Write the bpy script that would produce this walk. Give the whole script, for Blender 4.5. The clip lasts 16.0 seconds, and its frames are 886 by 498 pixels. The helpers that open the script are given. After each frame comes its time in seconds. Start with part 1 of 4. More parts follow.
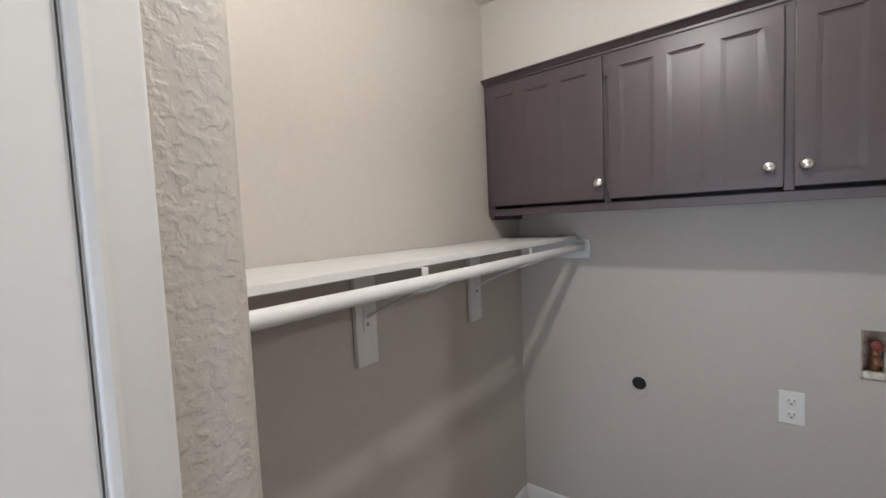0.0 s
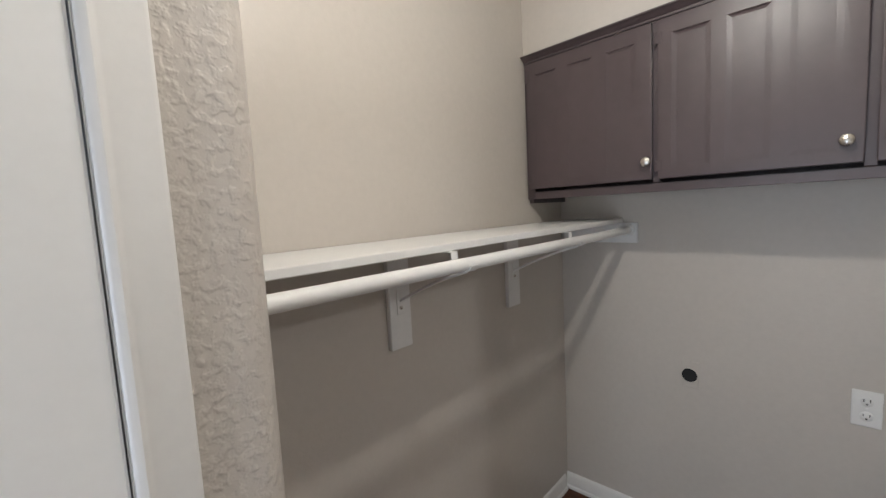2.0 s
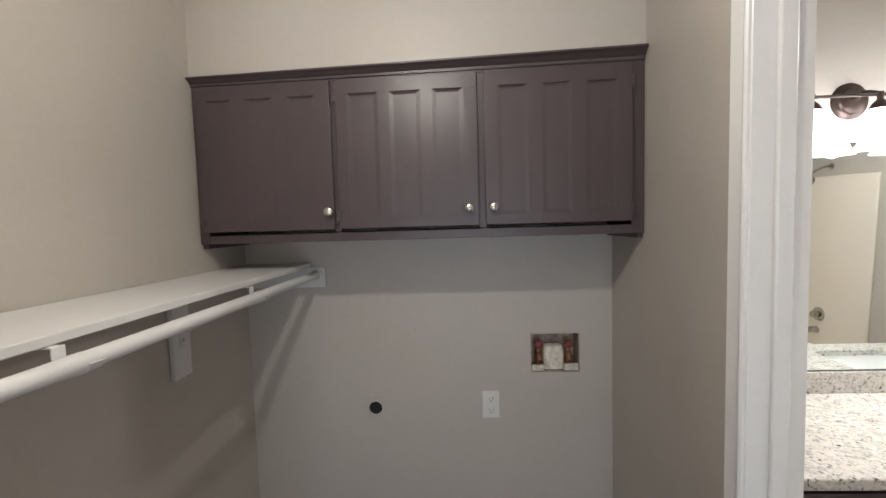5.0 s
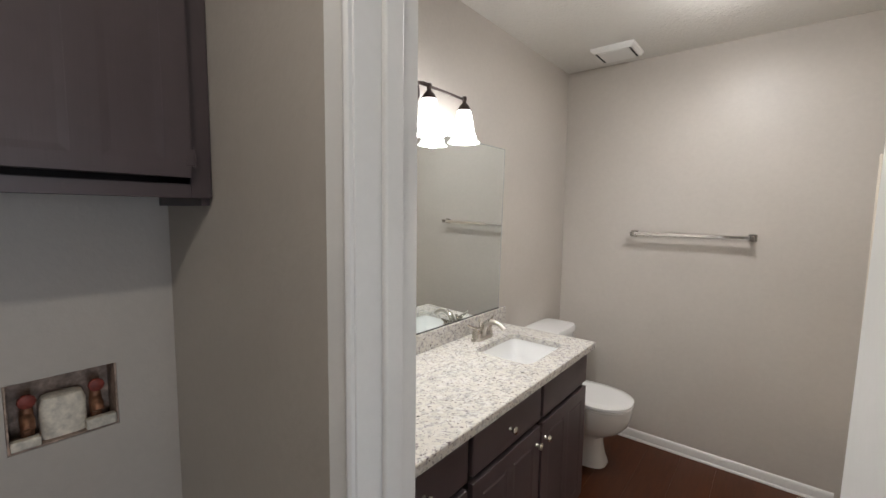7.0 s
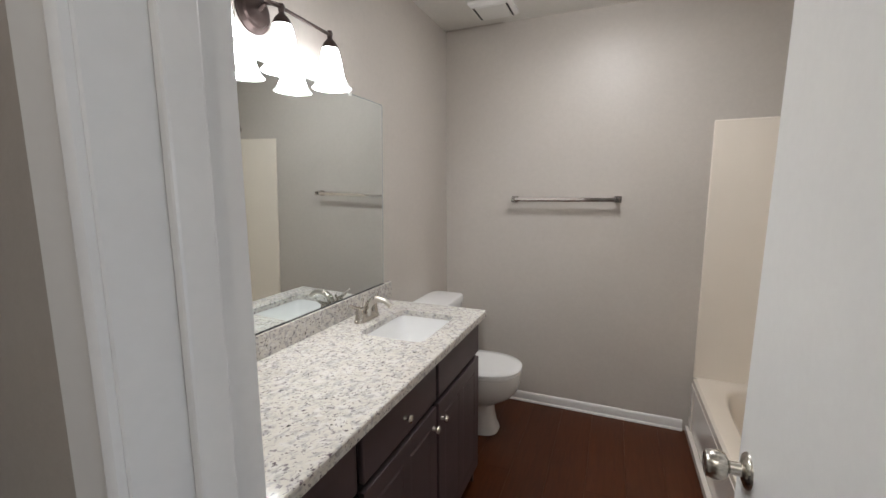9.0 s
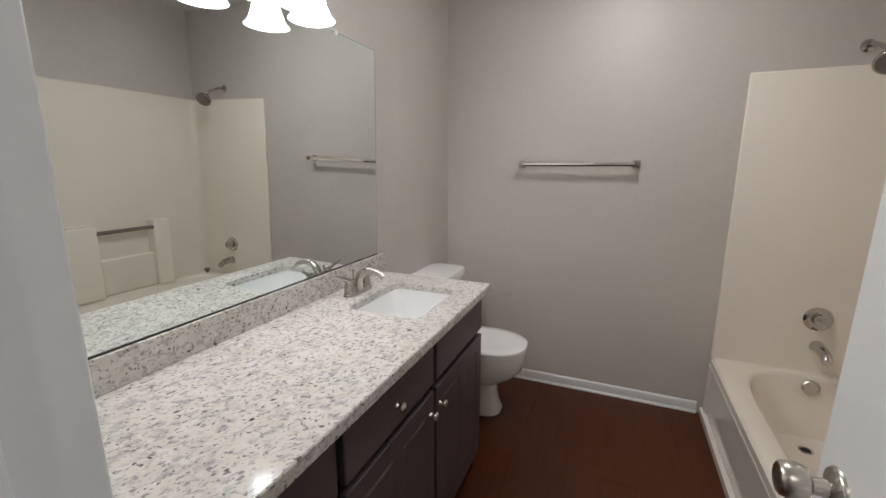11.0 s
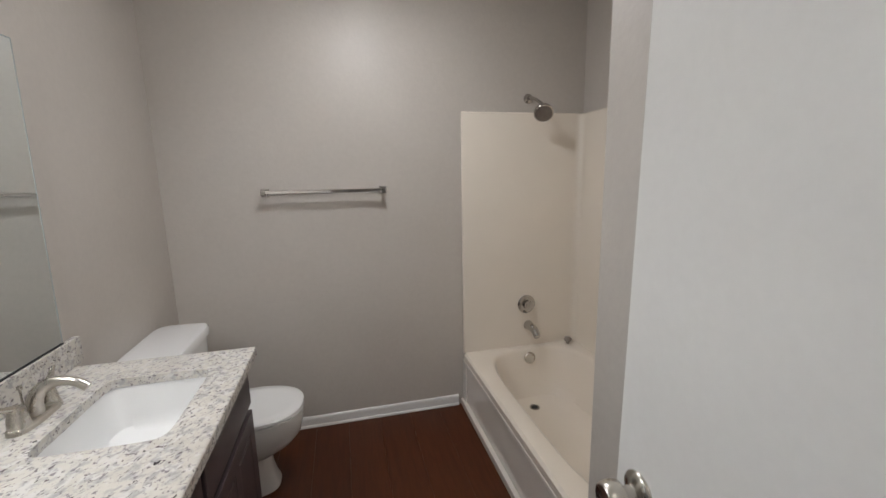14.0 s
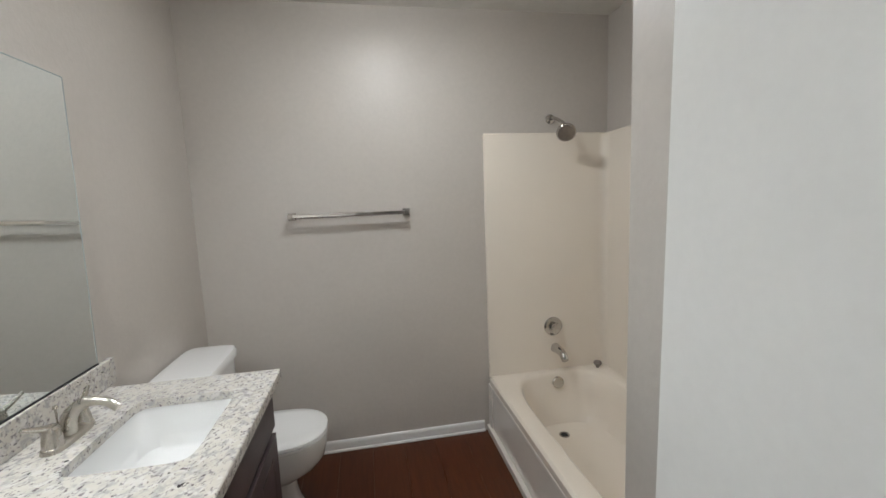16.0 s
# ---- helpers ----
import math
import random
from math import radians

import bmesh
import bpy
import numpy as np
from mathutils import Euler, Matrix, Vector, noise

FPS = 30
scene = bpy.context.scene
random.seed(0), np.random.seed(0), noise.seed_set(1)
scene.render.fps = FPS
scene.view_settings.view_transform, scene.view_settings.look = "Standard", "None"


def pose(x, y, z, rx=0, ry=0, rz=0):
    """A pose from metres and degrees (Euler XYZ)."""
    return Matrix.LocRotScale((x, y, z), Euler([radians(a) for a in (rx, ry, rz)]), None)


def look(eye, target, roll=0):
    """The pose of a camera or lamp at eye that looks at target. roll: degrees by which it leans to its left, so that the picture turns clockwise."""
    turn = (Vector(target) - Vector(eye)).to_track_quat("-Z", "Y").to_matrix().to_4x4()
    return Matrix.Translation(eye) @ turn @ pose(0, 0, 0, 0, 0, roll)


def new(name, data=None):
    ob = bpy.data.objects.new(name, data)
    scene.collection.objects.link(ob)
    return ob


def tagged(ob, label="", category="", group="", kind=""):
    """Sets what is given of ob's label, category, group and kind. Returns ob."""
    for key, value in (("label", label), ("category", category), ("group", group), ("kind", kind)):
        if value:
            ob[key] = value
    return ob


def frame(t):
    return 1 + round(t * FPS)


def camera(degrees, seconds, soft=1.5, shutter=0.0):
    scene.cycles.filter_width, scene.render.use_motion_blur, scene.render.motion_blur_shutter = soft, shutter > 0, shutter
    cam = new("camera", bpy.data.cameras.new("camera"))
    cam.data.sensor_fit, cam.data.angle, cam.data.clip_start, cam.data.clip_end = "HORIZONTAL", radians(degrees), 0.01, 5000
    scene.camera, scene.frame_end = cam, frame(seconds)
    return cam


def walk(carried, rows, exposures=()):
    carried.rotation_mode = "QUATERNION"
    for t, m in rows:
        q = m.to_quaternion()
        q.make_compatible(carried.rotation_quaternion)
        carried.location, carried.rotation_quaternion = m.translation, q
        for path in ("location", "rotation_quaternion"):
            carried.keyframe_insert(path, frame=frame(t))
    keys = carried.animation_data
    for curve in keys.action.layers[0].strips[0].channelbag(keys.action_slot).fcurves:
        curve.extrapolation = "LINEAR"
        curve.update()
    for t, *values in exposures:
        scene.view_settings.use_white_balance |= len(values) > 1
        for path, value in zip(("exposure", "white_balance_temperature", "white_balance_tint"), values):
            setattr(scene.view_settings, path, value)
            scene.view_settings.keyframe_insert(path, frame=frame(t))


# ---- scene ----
cam = camera(94.5, 16.0)
PATH = [
    (0, (0.172, 0.132, 1.498), (1.783, 1.311, 1.371), -2.5),
    (0.5, (0.218, 0.123, 1.491), (1.497, 1.653, 1.331), -2.7),
    (1, (0.209, 0.12, 1.497), (1.485, 1.653, 1.347), -3.1),
    (1.5, (0.203, 0.119, 1.493), (1.546, 1.592, 1.322), -2.6),
    (2, (0.212, 0.11, 1.494), (1.671, 1.465, 1.302), -3.0),
    (2.5, (0.239, 0.045, 1.552), (1.945, 1.076, 1.399), -2.0),
    (3, (0.275, 0.102, 1.584), (2.214, 0.589, 1.534), -0.1),
    (5.5, (0.356, 0.108, 1.559), (2.348, -0.016, 1.437), -0.9),
    (6, (0.457, 0.008, 1.483), (2.379, -0.538, 1.401), 0.3),
    (6.5, (0.644, -0.096, 1.484), (2.324, -1.181, 1.431), 0.0),
    (7, (0.74, -0.133, 1.493), (1.997, -1.678, 1.311), 0.7),
    (7.5, (0.793, -0.124, 1.488), (1.581, -1.937, 1.187), -0.5),
    (8, (0.762, -0.147, 1.493), (1.517, -1.981, 1.232), -1.5),
    (8.5, (0.766, -0.214, 1.472), (1.616, -2.008, 1.231), -2.1),
    (9, (0.856, -0.318, 1.424), (1.618, -2.146, 1.144), -0.3),
    (9.5, (0.92, -0.395, 1.382), (1.583, -2.246, 1.015), 0.5),
    (12, (0.925, -0.499, 1.359), (1.735, -2.283, 0.96), -0.1),
    (12.5, (0.93, -0.496, 1.364), (1.681, -2.314, 1.004), 0.2),
    (13, (0.955, -0.529, 1.417), (1.323, -2.473, 1.125), 0.2),
    (13.5, (1.046, -0.579, 1.443), (0.962, -2.563, 1.198), -0.1),
    (14, (1.06, -0.646, 1.447), (0.595, -2.558, 1.087), -1.2),
    (14.5, (1.077, -0.704, 1.425), (0.493, -2.573, 1.019), -0.7),
    (15, (1.079, -0.71, 1.424), (0.501, -2.58, 1.016), -0.6),
    (15.5, (1.08, -0.701, 1.428), (0.508, -2.58, 1.053), -1.2),
    (16, (1.053, -0.653, 1.439), (0.698, -2.605, 1.191), -2.3),
]
EXPOSURES = [(0, 0.1, 6450, 10), (1.5, 0.06, 6650, 10), (3, 0.12, 6500, 7), (5.5, -0.33, 6900, 10), (6, -0.54, 6950, 10), (6.5, -0.62, 6900, 10), (7.5, -0.64, 6600, 10), (8.5, -0.66, 6500, 10),
             (9.5, -0.88, 6600, 10), (12.5, -0.92, 6500, 10), (13.5, -0.95, 6500, 10), (15, -0.88, 6450, 9), (16, -0.78, 6350, 6)]
walk(cam, [(t, look(eye, target, roll)) for t, eye, target, roll in PATH], EXPOSURES)

# ---- world and light ----
world = bpy.data.worlds.new("world")
scene.world = world
world.use_nodes = True
sky = world.node_tree.nodes.new("ShaderNodeTexSky")
sky.sky_type = "NISHITA"
sky.sun_disc = False
sky.sun_elevation, sky.sun_rotation = radians(40), radians(250)
bg = world.node_tree.nodes["Background"]
bg.inputs["Strength"].default_value = 0.1
world.node_tree.links.new(sky.outputs[0], bg.inputs[0])

HALL_LAMP, BATH_LAMP = (0.78, 0.27, 2.352), (0.90, -2.13, 2.352)
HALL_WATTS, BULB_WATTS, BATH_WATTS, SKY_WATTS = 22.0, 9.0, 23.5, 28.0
WARM, BATHWARM = (1.0, 0.975, 0.935), (0.945, 0.955, 1.0)


def lamp(name, kind, place, watts, colour, size, target=None):
    data = bpy.data.lights.new(name, kind)
    data.energy, data.color = watts, colour
    if kind == "AREA":
        data.shape, data.size, data.size_y = "RECTANGLE", size[0], size[1]
    else:
        data.shadow_soft_size = size
    ob = new(name, data)
    ob.matrix_world = look(place, target) if target else Matrix.Translation(place)
    return ob


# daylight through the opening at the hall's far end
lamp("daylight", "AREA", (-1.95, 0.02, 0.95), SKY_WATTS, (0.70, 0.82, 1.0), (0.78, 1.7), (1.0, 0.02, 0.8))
lamp("hall_lamp", "POINT", HALL_LAMP, HALL_WATTS, WARM, 0.026)
lamp("bath_lamp", "AREA", BATH_LAMP, BATH_WATTS * 0.55, BATHWARM, (0.16, 0.16), (0.9, -2.129, 0.0)).data.shape = "DISK"
lamp("bath_bulb", "POINT", BATH_LAMP, BATH_WATTS * 0.55, BATHWARM, 0.06)
LIGHT_X, LIGHT_Y = 1.80, (-1.115, -1.341, -1.567)
for yy in LIGHT_Y:
    lamp("vanity_bulb", "POINT", (LIGHT_X, yy, 1.800), BULB_WATTS, BATHWARM, 0.024)

# ---- materials ----


def material(name, colour, rough=0.5, metal=0.0, spec=0.5, mottle=0.0, mottle_scale=3.0, fine=0.0, fine_scale=60.0,
             bump=0.0, bump_scale=120.0, bump_far=0.002, rough_var=0.0, coat=0.0):
    m = bpy.data.materials.new(name)
    m.use_nodes = True
    nt = m.node_tree
    b = nt.nodes["Principled BSDF"]
    b.inputs["Base Color"].default_value = (*colour, 1)
    b.inputs["Roughness"].default_value = rough
    b.inputs["Metallic"].default_value = metal
    b.inputs["Specular IOR Level"].default_value = spec
    b.inputs["Coat Weight"].default_value = coat
    b.inputs["Coat Roughness"].default_value = 0.08
    co = nt.nodes.new("ShaderNodeTexCoord")

    def noise_tex(scale, detail=4.0, roughness=0.55):
        n = nt.nodes.new("ShaderNodeTexNoise")
        n.inputs["Scale"].default_value, n.inputs["Detail"].default_value = scale, detail
        n.inputs["Roughness"].default_value = roughness
        nt.links.new(co.outputs["Object"], n.inputs["Vector"])
        return n

    last = None
    for amount, scale in ((mottle, mottle_scale), (fine, fine_scale)):
        if amount:
            n = noise_tex(scale)
            mp = nt.nodes.new("ShaderNodeMapRange")
            mp.inputs["From Min"].default_value, mp.inputs["From Max"].default_value = 0.3, 0.7
            mp.inputs["To Min"].default_value, mp.inputs["To Max"].default_value = 1 - amount, 1 + amount
            nt.links.new(n.outputs["Fac"], mp.inputs["Value"])
            mix = nt.nodes.new("ShaderNodeMix")
            mix.data_type, mix.blend_type = "RGBA", "MULTIPLY"
            mix.inputs["Factor"].default_value = 1.0
            if last:
                nt.links.new(last, mix.inputs["A"])
            else:
                mix.inputs["A"].default_value = (*colour, 1)
            nt.links.new(mp.outputs["Result"], mix.inputs["B"])
            last = mix.outputs["Result"]
    if last:
        nt.links.new(last, b.inputs["Base Color"])
    if rough_var:
        n = noise_tex(7.0)
        mp = nt.nodes.new("ShaderNodeMapRange")
        mp.inputs["To Min"].default_value, mp.inputs["To Max"].default_value = max(0.02, rough - rough_var), rough + rough_var
        nt.links.new(n.outputs["Fac"], mp.inputs["Value"])
        nt.links.new(mp.outputs["Result"], b.inputs["Roughness"])
    if bump:
        n = noise_tex(bump_scale, 3.0)
        bp = nt.nodes.new("ShaderNodeBump")
        bp.inputs["Strength"].default_value, bp.inputs["Distance"].default_value = bump, bump_far
        nt.links.new(n.outputs["Fac"], bp.inputs["Height"])
        nt.links.new(bp.outputs["Normal"], b.inputs["Normal"])
    return m


def wall_paint(name, colour, relief=0.08):
    """Eggshell paint over a knock-down plaster texture: flat-topped islands with a fine orange peel."""
    m = material(name, colour, rough=0.43, spec=0.4, mottle=0.03, mottle_scale=1.7, fine=0.02, fine_scale=45)
    nt = m.node_tree
    co = nt.nodes.new("ShaderNodeTexCoord")
    a = nt.nodes.new("ShaderNodeTexNoise")
    a.inputs["Scale"].default_value, a.inputs["Detail"].default_value = 72.0, 2.0
    a.inputs["Distortion"].default_value = 0.15
    ramp = nt.nodes.new("ShaderNodeMapRange")
    ramp.interpolation_type = "SMOOTHSTEP"
    ramp.inputs["From Min"].default_value, ramp.inputs["From Max"].default_value = 0.40, 0.66
    f = nt.nodes.new("ShaderNodeTexNoise")
    f.inputs["Scale"].default_value, f.inputs["Detail"].default_value = 190.0, 2.0
    add = nt.nodes.new("ShaderNodeMath")
    add.operation = "MULTIPLY_ADD"
    add.inputs[1].default_value = 0.25
    bp = nt.nodes.new("ShaderNodeBump")
    bp.inputs["Strength"].default_value, bp.inputs["Distance"].default_value = relief, 0.0022
    for n in (a, f):
        nt.links.new(co.outputs["Object"], n.inputs["Vector"])
    nt.links.new(a.outputs["Fac"], ramp.inputs["Value"])
    nt.links.new(f.outputs["Fac"], add.inputs[0])
    nt.links.new(ramp.outputs["Result"], add.inputs[2])
    nt.links.new(add.outputs[0], bp.inputs["Height"])
    nt.links.new(bp.outputs["Normal"], nt.nodes["Principled BSDF"].inputs["Normal"])
    return m


def granite():
    """Pale granite with grey-violet and black flecks and creamy clouds."""
    m = material("granite", (0.62, 0.58, 0.52), rough=0.11, spec=0.5)
    nt = m.node_tree
    b = nt.nodes["Principled BSDF"]
    co = nt.nodes.new("ShaderNodeTexCoord")
    stretch = nt.nodes.new("ShaderNodeMapping")
    stretch.vector_type = "TEXTURE"
    stretch.inputs["Rotation"].default_value = (0, 0, radians(-32))
    stretch.inputs["Scale"].default_value = (1.0, 1.45, 1.0)
    nt.links.new(co.outputs["Object"], stretch.inputs["Vector"])

    def layer(scale, lo, hi, detail=3.0, distortion=0.5, offset=0.0):
        shift = nt.nodes.new("ShaderNodeMapping")
        shift.inputs["Location"].default_value = (offset, offset * 0.7, 0)
        nt.links.new(stretch.outputs["Vector"], shift.inputs["Vector"])
        n = nt.nodes.new("ShaderNodeTexNoise")
        n.inputs["Scale"].default_value, n.inputs["Detail"].default_value = scale, detail
        n.inputs["Distortion"].default_value = distortion
        nt.links.new(shift.outputs["Vector"], n.inputs["Vector"])
        mp = nt.nodes.new("ShaderNodeMapRange")
        mp.inputs["From Min"].default_value, mp.inputs["From Max"].default_value = lo, hi
        nt.links.new(n.outputs["Fac"], mp.inputs["Value"])
        return mp.outputs["Result"]

    def over(under, colour, fac):
        mix = nt.nodes.new("ShaderNodeMix")
        mix.data_type = "RGBA"
        nt.links.new(fac, mix.inputs["Factor"])
        if isinstance(under, tuple):
            mix.inputs["A"].default_value = (*under, 1)
        else:
            nt.links.new(under, mix.inputs["A"])
        mix.inputs["B"].default_value = (*colour, 1)
        return mix.outputs["Result"]

    c = over((0.60, 0.57, 0.515), (0.53, 0.50, 0.445), layer(14, 0.45, 0.7))
    c = over(c, (0.63, 0.61, 0.58), layer(48, 0.5, 0.62, offset=3.1))
    c = over(c, (0.40, 0.385, 0.375), layer(64, 0.50, 0.66, 4.0, 0.6, 7.7))
    c = over(c, (0.25, 0.225, 0.235), layer(118, 0.575, 0.67, 2.0, 0.5, 13.3))
    c = over(c, (0.14, 0.11, 0.12), layer(105, 0.655, 0.71, 2.0, 0.4, 31.7))
    c = over(c, (0.05, 0.042, 0.045), layer(56, 0.715, 0.74, 2.0, 0.4, 23.9))
    nt.links.new(c, b.inputs["Base Color"])
    return m


def wood_floor():
    m = material("floor_wood", (0.07, 0.02, 0.006), rough=0.33, spec=0.26)
    nt = m.node_tree
    b = nt.nodes["Principled BSDF"]
    co = nt.nodes.new("ShaderNodeTexCoord")
    info = nt.nodes.new("ShaderNodeObjectInfo")
    mul = nt.nodes.new("ShaderNodeVectorMath")
    mul.operation = "MULTIPLY_ADD"
    mul.inputs[1].default_value = (13, 17, 5)
    nt.links.new(info.outputs["Random"], mul.inputs[0])
    nt.links.new(co.outputs["Object"], mul.inputs[2])
    mp = nt.nodes.new("ShaderNodeMapping")
    mp.inputs["Scale"].default_value = (14, 1.4, 14)
    nt.links.new(mul.outputs[0], mp.inputs["Vector"])
    n = nt.nodes.new("ShaderNodeTexNoise")
    n.inputs["Scale"].default_value, n.inputs["Detail"].default_value, n.inputs["Distortion"].default_value = 3.5, 6, 1.2
    nt.links.new(mp.outputs["Vector"], n.inputs["Vector"])
    ramp = nt.nodes.new("ShaderNodeValToRGB")
    ramp.color_ramp.elements[0].position, ramp.color_ramp.elements[0].color = 0.25, (0.058, 0.0155, 0.0046, 1)
    ramp.color_ramp.elements[1].position, ramp.color_ramp.elements[1].color = 0.75, (0.086, 0.0235, 0.0070, 1)
    nt.links.new(n.outputs["Fac"], ramp.inputs["Fac"])
    hsv = nt.nodes.new("ShaderNodeHueSaturation")
    val = nt.nodes.new("ShaderNodeMapRange")
    val.inputs["To Min"].default_value, val.inputs["To Max"].default_value = 0.93, 1.07
    nt.links.new(info.outputs["Random"], val.inputs["Value"])
    nt.links.new(val.outputs["Result"], hsv.inputs["Value"])
    nt.links.new(ramp.outputs["Color"], hsv.inputs["Color"])
    nt.links.new(hsv.outputs["Color"], b.inputs["Base Color"])
    bp = nt.nodes.new("ShaderNodeBump")
    bp.inputs["Strength"].default_value, bp.inputs["Distance"].default_value = 0.15, 0.001
    nt.links.new(n.outputs["Fac"], bp.inputs["Height"])
    nt.links.new(bp.outputs["Normal"], b.inputs["Normal"])
    return m


def cabinet_paint():
    m = material("cabinet_paint", (0.073, 0.053, 0.056), rough=0.38, spec=0.5, mottle=0.06, mottle_scale=4, fine=0.04, fine_scale=30, rough_var=0.06)
    nt = m.node_tree
    co = nt.nodes.new("ShaderNodeTexCoord")
    mp = nt.nodes.new("ShaderNodeMapping")
    mp.inputs["Scale"].default_value = (60, 60, 4)
    n = nt.nodes.new("ShaderNodeTexNoise")
    n.inputs["Scale"].default_value, n.inputs["Detail"].default_value = 3.0, 4
    bp = nt.nodes.new("ShaderNodeBump")
    bp.inputs["Strength"].default_value, bp.inputs["Distance"].default_value = 0.25, 0.0008
    nt.links.new(co.outputs["Object"], mp.inputs["Vector"])
    nt.links.new(mp.outputs["Vector"], n.inputs["Vector"])
    nt.links.new(n.outputs["Fac"], bp.inputs["Height"])
    nt.links.new(bp.outputs["Normal"], nt.nodes["Principled BSDF"].inputs["Normal"])
    return m


def shade_glass(name, strength):
    """Frosted glass lit from within."""
    m = bpy.data.materials.new(name)
    m.use_nodes = True
    nt = m.node_tree
    b = nt.nodes["Principled BSDF"]
    b.inputs["Base Color"].default_value = (0.82, 0.84, 0.81, 1)
    b.inputs["Roughness"].default_value = 0.25
    b.inputs["Emission Color"].default_value = (0.945, 0.955, 1.0, 1)
    b.inputs["Emission Strength"].default_value = strength
    return m


def glowing(name, colour, strength):
    m = material(name, (0.8, 0.8, 0.78), rough=0.4)
    b = m.node_tree.nodes["Principled BSDF"]
    b.inputs["Emission Color"].default_value = (*colour, 1)
    b.inputs["Emission Strength"].default_value = strength
    return m


PAINT = wall_paint("wall_paint", (0.53, 0.49, 0.445))
ROUGHPAINT = wall_paint("textured_wall_paint", (0.53, 0.49, 0.445), 0.42)
CEIL = wall_paint("ceiling_paint", (0.72, 0.70, 0.66), 0.45)
TRIM = material("trim_paint", (0.76, 0.75, 0.73), rough=0.3, mottle=0.02, fine=0.015, bump=0.12, bump_scale=70, bump_far=0.001, rough_var=0.06)
DOOR = material("door_paint", (0.82, 0.81, 0.785), rough=0.38, mottle=0.02, fine=0.012, bump=0.1, bump_scale=160, bump_far=0.0008, rough_var=0.05)
CAB = cabinet_paint()
# near black: the shade in the cabinets' gaps is put into this colour
CABGAP = material("cabinet_gap_shade", (0.012, 0.010, 0.010), rough=0.7, mottle=0.1)
GRANITE = granite()
CERAMIC = material("ceramic", (0.82, 0.82, 0.81), rough=0.08, coat=0.5, rough_var=0.03)
ACRYLIC = material("cream_acrylic", (0.83, 0.755, 0.655), rough=0.2, coat=0.3, mottle=0.015, rough_var=0.05)
APRON = material("apron_acrylic", (0.80, 0.75, 0.685), rough=0.18, coat=0.4, mottle=0.015, rough_var=0.05)
NICKEL = material("brushed_nickel", (0.56, 0.53, 0.48), rough=0.27, metal=1.0, rough_var=0.08, bump=0.05, bump_scale=300, bump_far=0.0004)
CHROME = material("chrome", (0.52, 0.50, 0.48), rough=0.08, metal=1.0, rough_var=0.04)
POLISHED = material("polished_chrome", (0.94, 0.93, 0.92), rough=0.06, metal=1.0, rough_var=0.02)
DARKNICKEL = material("dark_nickel", (0.24, 0.21, 0.19), rough=0.35, metal=0.6, mottle=0.1, mottle_scale=60)
BRONZE = material("dark_bronze", (0.07, 0.05, 0.045), rough=0.38, metal=0.7, mottle=0.2, mottle_scale=30, rough_var=0.1)
PLASTIC = material("white_plastic", (0.78, 0.775, 0.75), rough=0.35, mottle=0.015)
RUSTY = material("rusty_box", (0.36, 0.27, 0.22), rough=0.65, mottle=0.4, mottle_scale=28, fine=0.25, fine_scale=90)
OLDPLASTIC = material("stained_plastic", (0.70, 0.65, 0.56), rough=0.55, mottle=0.25, mottle_scale=40, fine=0.15)
SHELFPAINT = material("shelf_paint", (0.74, 0.735, 0.72), rough=0.35, mottle=0.03, fine=0.02, bump=0.2, bump_scale=50, bump_far=0.001, rough_var=0.08)
BLACK = material("black_void", (0.008, 0.008, 0.008), rough=0.7)
RED = material("red_valve", (0.22, 0.04, 0.028), rough=0.5, mottle=0.3, mottle_scale=60)
COPPER = material("old_copper", (0.30, 0.15, 0.09), rough=0.5, metal=0.7, mottle=0.35, mottle_scale=50)
FLOORWOOD = wood_floor()
SUBFLOOR = material("floor_joint", (0.035, 0.011, 0.005), rough=0.7, mottle=0.1)
MIRROR = material("mirror_silver", (0.85, 0.90, 0.895), rough=0.005, metal=1.0)
MIRROREDGE = material("mirror_edge", (0.55, 0.62, 0.60), rough=0.15, metal=0.4)
SHADE, SHADERIM = shade_glass("shade_glass", 22.0), shade_glass("shade_rim_glass", 1.2)
BULB = glowing("bulb_glow", (1.0, 0.85, 0.66), 30.0)

# ---- building helpers ----


def thing(name, base, label, category, group="", kind=""):
    """An Empty at the base of a thing that parents its parts."""
    e = new(name)
    e.location = base
    e.empty_display_size = 0.05
    return tagged(e, label, category, group, kind)


def part(name, bm, mat, parent=None, label="", smooth=False):
    """Links a bmesh, in world coordinates, as one mesh object under a thing or a part."""
    bmesh.ops.recalc_face_normals(bm, faces=bm.faces)
    me = bpy.data.meshes.new(name)
    bm.to_mesh(me)
    bm.free()
    for mm in (mat if isinstance(mat, (list, tuple)) else (mat,)):
        me.materials.append(mm)
    if smooth:
        me.shade_smooth()
        me.set_sharp_from_angle(angle=radians(38))
    ob = new(name, me)
    if parent is not None:
        ob.parent = parent
        if parent.type == "EMPTY":
            ob.matrix_parent_inverse = parent.matrix_basis.inverted()
    if label:
        ob["label"] = label
    return ob


def box(bm, x0, x1, y0, y1, z0, z1, bevel=0.0, seg=1):
    verts = bmesh.ops.create_cube(bm, size=1.0)["verts"]
    for v in verts:
        v.co = ((x0 + x1) / 2 + v.co.x * (x1 - x0), (y0 + y1) / 2 + v.co.y * (y1 - y0), (z0 + z1) / 2 + v.co.z * (z1 - z0))
    if bevel:
        edges = list({e for v in verts for e in v.link_edges})
        bmesh.ops.bevel(bm, geom=edges, offset=bevel, segments=seg, profile=0.5, affect="EDGES")
    return bm


